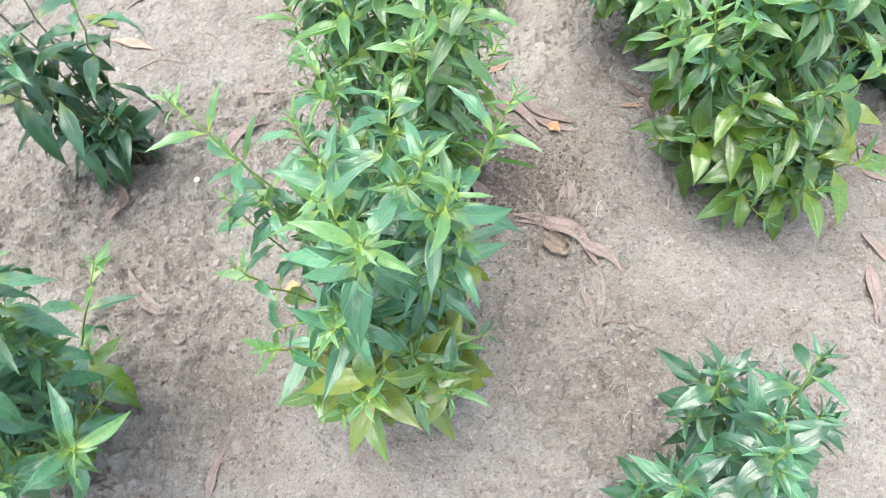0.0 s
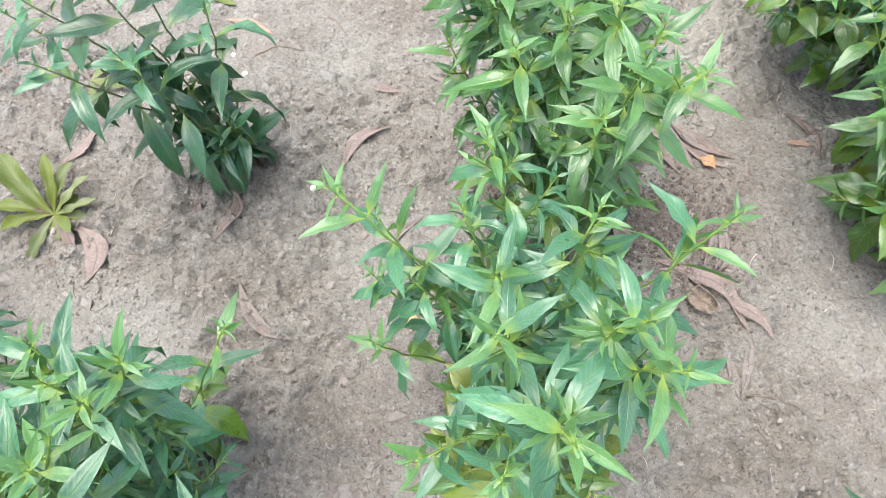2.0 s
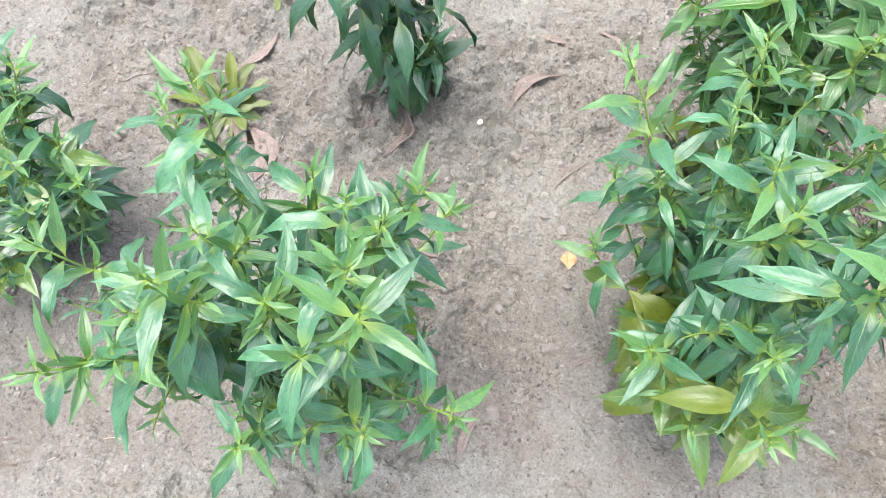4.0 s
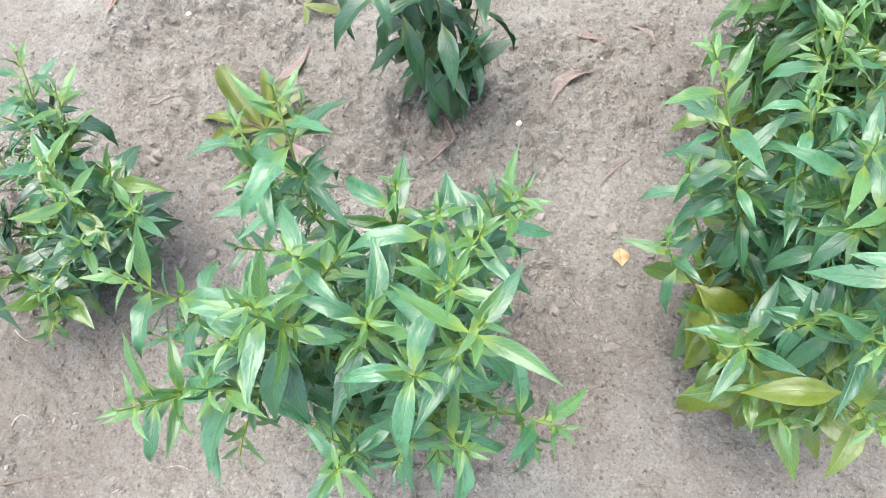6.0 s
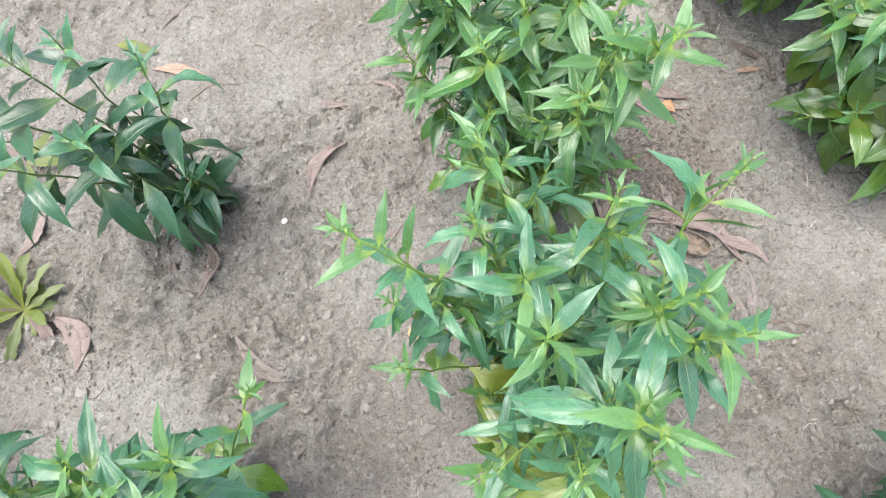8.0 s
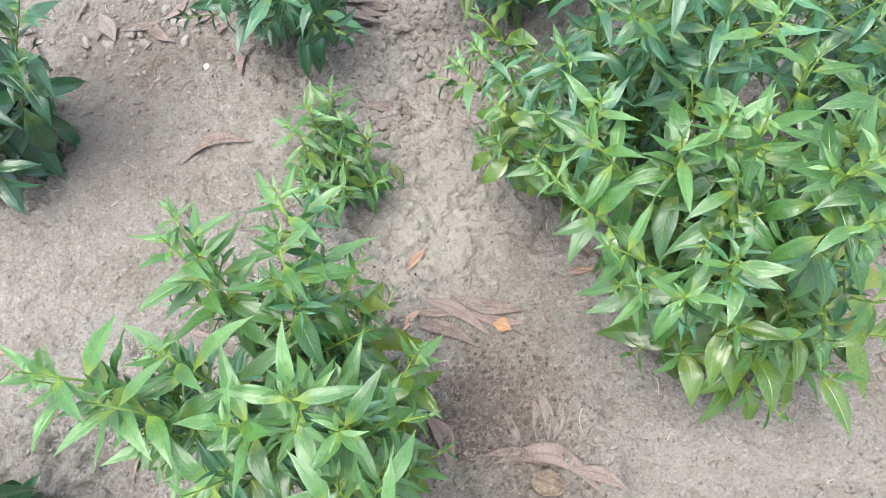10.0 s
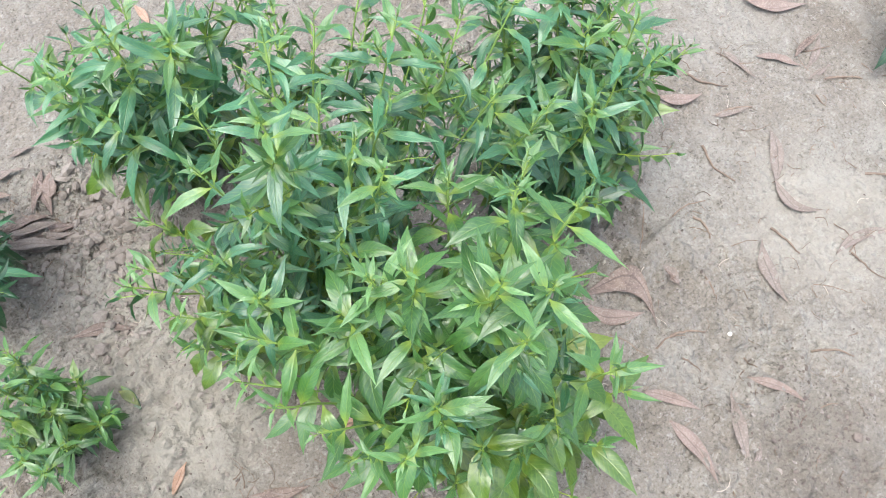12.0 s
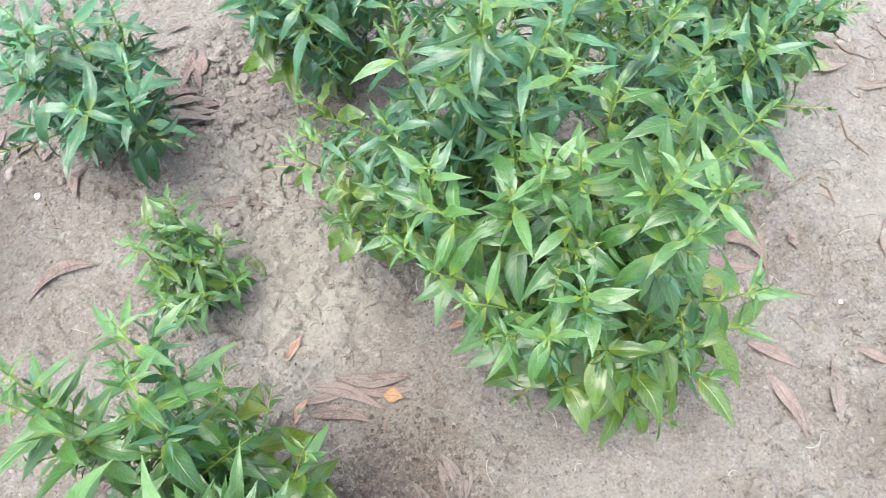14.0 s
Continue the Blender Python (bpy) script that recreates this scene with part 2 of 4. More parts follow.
def dead_leaf_material(name, a, b, rough):
    m, t, out = material(name)
    uv = t.nodes.new("ShaderNodeUVMap")
    uv.uv_map = "leaf"
    xyz = t.nodes.new("ShaderNodeSeparateXYZ")
    t.links.new(uv.outputs[0], xyz.inputs[0])
    c = t.nodes.new("ShaderNodeTexCoord")
    blotch = node(t, "ShaderNodeTexNoise", Scale=55.0, Detail=6.0, Roughness=0.7)
    t.links.new(c.outputs["Object"], blotch.inputs["Vector"])
    dust = node(t, "ShaderNodeTexNoise", Scale=420.0, Detail=3.0)
    t.links.new(c.outputs["Object"], dust.inputs["Vector"])
    across = math_node(t, "ABSOLUTE", math_node(t, "SUBTRACT", xyz.outputs[0], 0.5))
    rib = ramp(t, across, [(0.0, grey(1)), (0.03, grey(0.8)), (0.06, grey(0))])
    colour = ramp(t, blotch.outputs[0], [(0.3, a), (0.68, b)])
    colour = mixed(t, ramp(t, dust.outputs[0], [(0.5, grey(0)), (0.7, grey(0.45))]), colour, (0.34, 0.295, 0.255))
    colour = mixed(t, math_node(t, "MULTIPLY", rib, 0.5), colour, tuple(v * 0.6 for v in a))
    bump = node(t, "ShaderNodeBump", Strength=0.5, Distance=0.0015)
    t.links.new(math_node(t, "ADD", blotch.outputs[0], math_node(t, "MULTIPLY", rib, 0.4)), bump.inputs["Height"])
    p = node(t, "ShaderNodeBsdfPrincipled", Roughness=rough)
    p.inputs["Specular IOR Level"].default_value = 0.25
    t.links.new(colour, p.inputs["Base Color"])
    t.links.new(bump.outputs[0], p.inputs["Normal"])
    t.links.new(p.outputs[0], out.inputs[0])
    return m


DEAD_TAN = dead_leaf_material("dead_leaf_tan", (0.165, 0.126, 0.110), (0.245, 0.190, 0.166), 0.75)
DEAD_GREY = dead_leaf_material("dead_leaf_grey", (0.155, 0.128, 0.112), (0.225, 0.190, 0.168), 0.9)
DEAD_BROWN = dead_leaf_material("dead_leaf_brown", (0.09, 0.066, 0.055), (0.22, 0.170, 0.145), 0.7)
DEAD_ORANGE = dead_leaf_material("dead_leaf_orange", (0.30, 0.165, 0.075), (0.46, 0.285, 0.16), 0.7)
DEAD_PEACH = dead_leaf_material("dead_leaf_peach", (0.26, 0.165, 0.115), (0.40, 0.27, 0.20), 0.7)
DEAD_YELLOW = dead_leaf_material("dead_leaf_yellow", (0.38, 0.25, 0.11), (0.50, 0.36, 0.19), 0.65)
LITTER_AND_SHADE = plain_material("dark_grit", (0.065, 0.053, 0.045), (0.18, 0.15, 0.13), 160.0, 0.95)
TWIG = plain_material("dry_twig", (0.09, 0.065, 0.05), (0.25, 0.19, 0.15), 120.0, 0.85)
PEBBLE = plain_material("pale_pebble", (0.48, 0.45, 0.40), (0.68, 0.65, 0.60), 90.0, 0.7)


# ---- ground ----
def lattice(ix, iy, seed):
    h = (ix * 374761393 + iy * 668265263 + seed * 982451653) & 0xFFFFFFFF
    h = ((h ^ (h >> 13)) * 1274126177) & 0xFFFFFFFF
    return ((h ^ (h >> 16)) & 0xFFFF) / 65535.0 - 0.5


def value_noise(x, y, seed):
    fx, fy = np.floor(x), np.floor(y)
    ix, iy = fx.astype(np.int64), fy.astype(np.int64)
    u, v = x - fx, y - fy
    u, v = u * u * u * (u * (u * 6 - 15) + 10), v * v * v * (v * (v * 6 - 15) + 10)
    a, b = lattice(ix, iy, seed), lattice(ix + 1, iy, seed)
    c, d = lattice(ix, iy + 1, seed), lattice(ix + 1, iy + 1, seed)
    return (a * (1 - u) + b * u) * (1 - v) + (c * (1 - u) + d * u) * v


# low banks and hollows of the bed: x, y, height, radius
SWELLS = [(-0.67, 0.72, 0.018, 0.13), (-0.48, 0.62, 0.018, 0.10), (0.36, 0.80, 0.016, 0.16), (-0.31, 0.86, -0.026, 0.10),
          (0.66, 0.70, 0.012, 0.10), (0.10, 1.29, -0.022, 0.12), (0.05, 0.98, 0.014, 0.09), (0.75, 0.55, -0.012, 0.15), (-0.1, 0.27, 0.012, 0.12)]


def height(x, y):
    x, y = np.asarray(x, float), np.asarray(y, float)
    h = 0.010 * value_noise(x * 4.2, y * 4.2, 1) + 0.008 * value_noise(x * 11, y * 11, 2)
    rough = np.clip(value_noise(x * 5.3 + 7, y * 5.3, 9) * 2.0 + 0.65, 0.3, 1.2)
    lump = value_noise(x * 62 + 3, y * 62, 4)
    ridge = value_noise(x * 24 + y * 9, y * 30 - x * 6, 6)
    rough = rough * (1.0 + 0.3 * np.clip(0.1 - 2.0 * x, 0.0, 1.0))
    outside = np.maximum(np.maximum(-1.25 - x, x - 1.4), np.maximum(0.05 - y, y - 1.7))
    rough = rough * np.clip(1.0 - outside / 0.3, 0.0, 1.0)
    h = h + rough * (0.016 * value_noise(x * 33, y * 33, 3) + 0.024 * np.maximum(lump - 0.06, 0) - 0.016 * np.maximum(-lump - 0.16, 0)
                     + 0.010 * np.abs(value_noise(x * 110, y * 110, 5)) + 0.006 * value_noise(x * 190 + 5, y * 190, 7)) - 0.004 * rough * np.maximum(0.05 - np.abs(ridge), 0) / 0.05
    for cx, cy, amp, r in SWELLS:
        h = h + amp * np.exp(-((x - cx) ** 2 + (y - cy) ** 2) / (2 * r * r))
    return h * np.exp(-np.maximum(np.hypot(x, y - 0.8) - 3.0, 0.0) * 0.3)


def floor_at(x, y):
    return float(height(np.array([x]), np.array([y]))[0])


def axis(lo, hi, step):
    middle = list(np.arange(lo, hi, step))
    out, d = [], step
    edge = hi
    while edge < 1500:
        out.append(edge)
        d *= 1.35
        edge += d
    low, d, edge = [], step, lo
    while edge > -1500:
        d *= 1.35
        edge -= d
        low.append(edge)
    return np.array(low[::-1] + middle + out)


def link_mesh(name, verts, faces, mat, parent=None, uvs=None, smooth=True):
    me = bpy.data.meshes.new(name)
    me.from_pydata(verts, [], faces)
    me.materials.append(mat)
    if smooth:
        me.polygons.foreach_set("use_smooth", [True] * len(me.polygons))
    if uvs is not None:
        layer = me.uv_layers.new(name="leaf")
        index = np.zeros(len(me.loops), np.int32)
        me.loops.foreach_get("vertex_index", index)
        layer.data.foreach_set("uv", np.array(uvs, np.float32)[index].ravel())
    me.update()
    if name is None:
        return me
    ob = new(name, me)
    if parent:
        ob.parent = parent
    return ob


gx, gy = axis(-1.3, 1.45, 0.0038), axis(0.0, 1.75, 0.0038)
GX, GY = np.meshgrid(gx, gy)
GZ = height(GX, GY)
gverts = np.stack([GX, GY, GZ], -1).reshape(-1, 3)
ny, nx = GX.shape
ids = np.arange(nx * ny).reshape(ny, nx)
gfaces = np.stack([ids[:-1, :-1], ids[:-1, 1:], ids[1:, 1:], ids[1:, :-1]], -1).reshape(-1, 4)
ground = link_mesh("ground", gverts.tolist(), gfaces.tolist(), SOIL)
tagged(ground, "dry pale sandy garden soil, crumbly and rain-crusted", "ground", kind="structure")


# ---- plants ----
def blade_shape(wide, droop, fold, wave, seed, belly=0.37, rows=11):
    """One lance-shaped leaf of length 1 along +y with a short stalk."""
    rng = random.Random(seed)
    verts, uvs, faces = [], [], []
    y = z = turn = 0.0
    ph = rng.uniform(0, 6.28)
    side = rng.uniform(-0.09, 0.09)
    roll = rng.uniform(-0.5, 0.5)
    for i in range(rows + 1):
        s = i / rows
        if i:
            turn = -droop * s + 0.1 * math.sin(3.1 * s + ph) * droop
            y += math.cos(turn) / rows
            z += math.sin(turn) / rows
        q = max(0.0, (s - 0.06) / 0.94)
        # widest at the belly, running out into a long fine point
        w = wide * 0.5 * (q / belly) ** 0.85 * ((1 - q) / (1 - belly)) ** (0.85 * (1 - belly) / belly) if q > 0 else 0.0
        w = w + 0.006 * (1 - 0.7 * s)
        cx = side * math.sin(s * math.pi)
        tw = roll * s
        for u in (-1, -0.52, 0, 0.52, 1):
            ripple = wave * w * math.sin(s * 17 + ph + (1.6 if u > 0 else 0)) * (abs(u) ** 1.5)
            puff = 0.16 * w if abs(u) == 0.52 else 0.0
            up = abs(u) * w * fold + ripple + puff + u * w * math.sin(tw)
            verts.append((cx + u * w * (1 - 0.18 * fold) * math.cos(tw), y - math.sin(turn) * up, z + math.cos(turn) * up))
            uvs.append((0.5 + 0.5 * u, s))
        if i:
            for k in range(4):
                a = (i - 1) * 5 + k
                faces.append((a, a + 1, a + 6, a + 5))
    return verts, uvs, faces


def shared_mesh(name, verts, uvs, faces, mat):
    me = bpy.data.meshes.new(name)
    me.from_pydata([tuple(v) for v in verts], [], faces)
    me.materials.append(mat)
    me.polygons.foreach_set("use_smooth", [True] * len(me.polygons))
    layer = me.uv_layers.new(name="leaf")
    index = np.zeros(len(me.loops), np.int32)
    me.loops.foreach_get("vertex_index", index)
    layer.data.foreach_set("uv", np.array(uvs, np.float32)[index].ravel())
    me.update()
    return me


def leaf_blade(name, wide, droop, fold, wave, seed, mat):
    return shared_mesh(name, *blade_shape(wide, droop, fold, wave, seed), mat)


def sprig_mesh(seed, mat, pairs, wide=0.215):
    """A small side shoot of length about 1 along +y: a stalk and crossed pairs of young leaves."""
    rng = random.Random(seed)
    verts, uvs, faces = [], [], []
    for k in range(pairs):
        f = k / max(pairs - 1, 1)
        base = Vector((0, 0.12 + 0.42 * f, 0))
        size = (0.78 - 0.42 * f) * rng.uniform(0.85, 1.1)
        open_angle = radians(62 - 38 * f + rng.uniform(-8, 8))
        for half in (0, 1):
            v, u, fc = blade_shape(wide, rng.uniform(0.2, 0.7), rng.uniform(0.2, 0.5), 0.1, seed * 31 + k * 2 + half, rows=6)
            spin = (k * 90 + half * 180 + rng.uniform(-14, 14))
            m = Matrix.Translation(base) @ Matrix.Rotation(radians(spin), 4, "Y") @ Matrix.Rotation(open_angle, 4, "X") @ Matrix.Scale(size, 4)
            m = m @ Matrix.Rotation(math.pi, 4, "Y")
            n = len(verts)
            verts += [m @ Vector(p) for p in v]
            uvs += u
            faces += [tuple(a + n for a in q) for q in fc]
    n = len(verts)
    for i, y in enumerate((0.0, 0.3, 0.6)):
        for k in range(4):
            r = 0.022 - 0.008 * i / 2
            verts.append(Vector((r * math.cos(k * 1.571), y, r * math.sin(k * 1.571))))
            uvs.append((0.5, 0.3))
    for i in range(2):
        for k in range(4):
            a, b = n + i * 4 + k, n + i * 4 + (k + 1) % 4
            faces.append((a, b, b + 4, a + 4))
    return shared_mesh("side_shoot", verts, uvs, faces, mat)


def branch_mesh(seed, mat, pairs=5):
    """A slender leafy side branch of length about 1 along +y, with crossed pairs of narrow leaves."""
    rng = random.Random(seed)
    verts, uvs, faces = [], [], []
    bow = rng.uniform(-0.12, 0.12)
    spin0 = rng.uniform(0, 90)

    def axis_at(f):
        return Vector((bow * f * f, f * 0.8, 0.06 * math.sin(3 * f)))
    for k in range(pairs + 1):
        f = 0.2 + 0.8 * (k / pairs) ** 0.85
        size = (0.40, 0.42, 0.38, 0.31, 0.23, 0.14)[k] * rng.uniform(0.85, 1.12)
        open_angle = radians((82, 74, 64, 52, 38, 22)[k] + rng.uniform(-10, 10))
        for half in (0, 1):
            v, u, fc = blade_shape(rng.uniform(0.18, 0.24), rng.uniform(0.3, 1.0), rng.uniform(0.1, 0.4), 0.1, seed * 53 + k * 2 + half, rows=6)
            spin = spin0 + k * 90 + half * 180 + rng.uniform(-14, 14)
            m = Matrix.Translation(axis_at(f)) @ Matrix.Rotation(radians(spin), 4, "Y") @ Matrix.Rotation(open_angle, 4, "X") @ Matrix.Scale(size, 4) @ Matrix.Rotation(math.pi, 4, "Y")
            n = len(verts)
            verts += [m @ Vector(p) for p in v]
            uvs += u
            faces += [tuple(a + n for a in q) for q in fc]
    n = len(verts)
    for i in range(5):
        c = axis_at(i / 4)
        r = 0.013 - 0.007 * i / 4
        for k in range(4):
            verts.append(c + Vector((r * math.cos(k * 1.571), 0, r * math.sin(k * 1.571))))
            uvs.append((0.5, 0.05))
    for i in range(4):
        for k in range(4):
            a, b = n + i * 4 + k, n + i * 4 + (k + 1) % 4
            faces.append((a, b, b + 4, a + 4))
    return shared_mesh("side_branch", verts, uvs, faces, mat)


def blades(mat, wide, seeds, droops):
    return [leaf_blade("leaf", wide * random.Random(s).uniform(0.86, 1.16), d, random.Random(s + 5).uniform(0.12, 0.5),
                       random.Random(s + 9).uniform(0.08, 0.28), s, mat) for s, d in zip(seeds, droops)]


DROOPS = (0.3, 0.6, 0.8, 1.1, 1.4, 1.7, 0.45, 1.0)
GREEN = blades(LEAF_GREEN, 0.24, range(10, 18), DROOPS)
WARM = blades(LEAF_WARM, 0.265, range(20, 28), DROOPS)
YOUNG = blades(LEAF_YOUNG, 0.215, range(30, 36), (0.05, 0.2, 0.3, 0.45, 0.6, 0.75))
SLIM = blades(LEAF_GREEN, 0.185, range(110, 118), DROOPS)
NARROW = blades(LEAF_WARM, 0.2, range(90, 96), DROOPS)
OLD = blades(LEAF_OLD, 0.34, range(50, 56), DROOPS)
AGED = blades(LEAF_AGED, 0.36, range(56, 61), DROOPS[1:])
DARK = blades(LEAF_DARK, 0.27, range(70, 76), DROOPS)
LUSH = {"branch": [branch_mesh(s, LEAF_GREEN) for s in (41, 42, 43, 44)] + [branch_mesh(45, LEAF_YOUNG)], "upper": GREEN, "young": YOUNG, "low": OLD, "stem": STEM_GREEN,
        "sprig": [sprig_mesh(s, m, p) for s, m, p in ((1, LEAF_YOUNG, 3), (2, LEAF_YOUNG, 4), (3, LEAF_GREEN, 3), (4, LEAF_GREEN, 4), (5, LEAF_YOUNG, 3), (6, LEAF_WARM, 4))],
        "bud": [sprig_mesh(s, LEAF_YOUNG, 3, 0.2) for s in (11, 12, 13)]}
SUNNY = dict(LUSH, upper=WARM, low=OLD + AGED[:1], branch=[branch_mesh(s, LEAF_WARM) for s in (51, 52, 53, 54)] + [branch_mesh(55, LEAF_YOUNG)])
MIXED = dict(LUSH, upper=GREEN[:4] + WARM[:4], branch=LUSH["branch"][:2] + SUNNY["branch"][:3])
COOL = dict(LUSH, upper=blades(LEAF_DARK, 0.29, range(100, 106), DROOPS) + GREEN[:2], young=GREEN, low=DARK, sprig=LUSH["sprig"][2:4],
            bud=[sprig_mesh(s, LEAF_GREEN, 3, 0.22) for s in (14, 15)], branch=[branch_mesh(s, LEAF_DARK) for s in (46, 47)])
SHADY = {"branch": [branch_mesh(s, LEAF_DARK) for s in (61, 62)], "upper": DARK, "young": GREEN, "low": DARK, "stem": STEM_DARK,
         "sprig": [sprig_mesh(s, m, p) for s, m, p in ((21, LEAF_GREEN, 2), (22, LEAF_DARK, 3), (23, LEAF_DARK, 2))],
         "bud": [sprig_mesh(s, LEAF_GREEN, 3, 0.22) for s in (24, 25)]}


def bezier(p0, p1, p2, p3, n):
    out = []
    for i in range(n + 1):
        t = i / n
        out.append(p0 * (1 - t) ** 3 + p1 * 3 * t * (1 - t) ** 2 + p2 * 3 * t * t * (1 - t) + p3 * t ** 3)
    return out


def tube(points, r0, r1, verts, faces, uvs, v0=0.0, v1=1.0, sides=5):
    base, n = len(verts), len(points)
    for i, p in enumerate(points):
        d = (points[min(i + 1, n - 1)] - points[max(i - 1, 0)]).normalized()
        a = d.orthogonal().normalized()
        b = d.cross(a)
        r = r0 + (r1 - r0) * i / (n - 1)
        for k in range(sides):
            f = 2 * math.pi * k / sides
            verts.append(tuple(p + a * (r * math.cos(f)) + b * (r * math.sin(f))))
            uvs.append((k / sides, v0 + (v1 - v0) * i / (n - 1)))
    for i in range(n - 1):
        for k in range(sides):
            a, b = base + i * sides + k, base + i * sides + (k + 1) % sides
            faces.append((a, b, b + sides, a + sides))
    top = len(verts)
    verts.append(tuple(points[-1]))
    uvs.append((0.5, v1))
    for k in range(sides):
        faces.append((base + (n - 1) * sides + k, base + (n - 1) * sides + (k + 1) % sides, top))


def at_arc(points, lengths, s):
    for i in range(1, len(points)):
        if lengths[i] >= s:
            f = (s - lengths[i - 1]) / max(lengths[i] - lengths[i - 1], 1e-6)
            return points[i - 1].lerp(points[i], f), (points[i] - points[i - 1]).normalized()
    return points[-1], (points[-1] - points[-2]).normalized()


def put_leaf(parent, blade, at, way, axis_way, size, twist=0.0, name="leaf"):
    y = way.normalized()
    x = y.cross(axis_way)
    if x.length < 1e-3:
        x = y.orthogonal()
    x.normalize()
    z = x.cross(y)
    m = Matrix((x, y, z)).transposed().to_4x4()
    m = Matrix.Translation(at) @ m @ Matrix.Rotation(twist, 4, "Y") @ Matrix.Scale(size, 4)
    ob = new(name, blade)
    ob.parent = parent
    ob.matrix_basis = m
    return ob


LEAF_STEPS = (0.55, 0.86, 1.03, 1.1, 1.12, 1.1, 1.04, 1.0, 0.95, 0.9)
GAP_STEPS = (0.010, 0.016, 0.030, 0.036, 0.038, 0.038, 0.036, 0.034, 0.034, 0.034)
OPEN_STEPS = (40, 56, 66, 74, 82, 88, 94, 98, 102, 106)


def shoot(plant, tip, rng, kit, size=0.06, gap=1.06, bare=0.05, branchy=0.56, thick=0.0018, fork=None, hang=0.0, broad=1.08, side=1.3):
    """A stem from the plant's base to tip, with leaf pairs set crosswise."""
    p3 = Vector(tip)
    p0 = fork or Vector((rng.uniform(-0.012, 0.012), rng.uniform(-0.012, 0.012), -0.012))
    span = p3 - p0
    flat = Vector((span.x, span.y, 0))
    end = (Vector((flat.x, flat.y, 0)) * rng.uniform(0.4, 1.0) + Vector((rng.uniform(-0.03, 0.03), rng.uniform(-0.03, 0.03), 0.16 + 0.3 * max(span.z, 0.02)))).normalized()
    p1 = p0 + flat * rng.uniform(0.2, 0.4) + Vector((0, 0, span.z * 0.38))
    p2 = p3 - end * span.length * 0.33
    pts = bezier(p0, p1, p2, p3, 14)
    for i in range(2, 13):
        pts[i] += Vector((rng.uniform(-1, 1), rng.uniform(-1, 1), 0)) * 0.0025
    lengths = [0.0]
    for i in range(1, len(pts)):
        lengths.append(lengths[-1] + (pts[i] - pts[i - 1]).length)
    total = lengths[-1]
    verts, faces, uvs = [], [], []
    tube(pts, thick, thick * 0.5, verts, faces, uvs)
    pending = []
    phi = rng.uniform(0, math.pi)
    s, k = total, 0
    size *= rng.uniform(0.9, 1.1)
    while True:
        step = GAP_STEPS[min(k, 9)] * gap * rng.uniform(0.8, 1.2) * size / 0.075
        s -= step
        if s < bare or k > 14:
            break
        at, axis_way = at_arc(pts, lengths, s)
        a = axis_way.orthogonal().normalized()
        b = axis_way.cross(a)
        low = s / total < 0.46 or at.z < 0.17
        for half in (0, math.pi):
            if k > 5 and rng.random() < 0.22:
                continue
            f = phi + half + rng.uniform(-0.25, 0.25)
            out = a * math.cos(f) + b * math.sin(f)
            tilt = radians(OPEN_STEPS[min(k, 9)] + rng.uniform(-14, 14))
            way = axis_way * math.cos(tilt) + out * math.sin(tilt)
            if k > 2:
                way.z -= rng.uniform(0.0, 0.45) + hang
            length = size * LEAF_STEPS[min(k, 9)] * rng.uniform(0.84, 1.13)
            if k < 1:
                blade = rng.choice(kit["young"][:4])
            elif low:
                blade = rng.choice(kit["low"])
            else:
                blade = rng.choice(kit["upper"]) if k > 1 or rng.random() < 0.5 else rng.choice(kit["young"])
            if low:
                length *= broad
            facing = (axis_way + Vector((0, 0, 0.8 if k > 2 else 0.2))).normalized()
            # keep leaves clear of the soil
            reach = at + way.normalized() * length
            ground_z = floor_at(plant.location.x + reach.x, plant.location.y + reach.y) - plant.location.z
            if reach.z < ground_z + 0.012:
                way.z += (ground_z + 0.012 - reach.z) / length + 0.15
            pending.append((blade, at + out * thick * 0.6, way, facing, length, rng.uniform(-0.35, 0.35), "leaf"))
            # young growth in the leaf axil
            if k > 1 and rng.random() < branchy:
                away = (axis_way * 0.8 + out * rng.uniform(0.45, 0.9)).normalized()
                pending.append((rng.choice(kit["sprig"]), at, away, axis_way, size * rng.uniform(0.45, 1.05), rng.uniform(0, 3.1), "side_shoot"))
        phi += math.pi / 2 + rng.uniform(-0.2, 0.2)
        k += 1
    for _ in range(int(side + rng.random())):
        if total < 0.16:
            break
        at, axis_way = at_arc(pts, lengths, total * rng.uniform(0.42, 0.8))
        f = rng.uniform(0, 6.283)
        a = axis_way.orthogonal().normalized()
        away = axis_way + (a * math.cos(f) + axis_way.cross(a) * math.sin(f)) * rng.uniform(0.6, 1.1)
        pending.append((rng.choice(kit["branch"]), at, away, axis_way, size * rng.uniform(1.25, 1.95), rng.uniform(0, 3.1), "side_branch"))
    stem = link_mesh("stem", verts, faces, kit["stem"], plant, uvs)
    tip_at, tip_way = at_arc(pts, lengths, total)
    pending.append((rng.choice(kit["bud"]), tip_at - tip_way * 0.004, tip_way, Vector((0.3, 0.2, 1)), size * rng.uniform(0.42, 0.6), rng.uniform(0, 3.1), "bud"))
    for blade, at, way, facing, length, twist, name in pending:
        put_leaf(stem, blade, at, way, facing, length, twist, name)


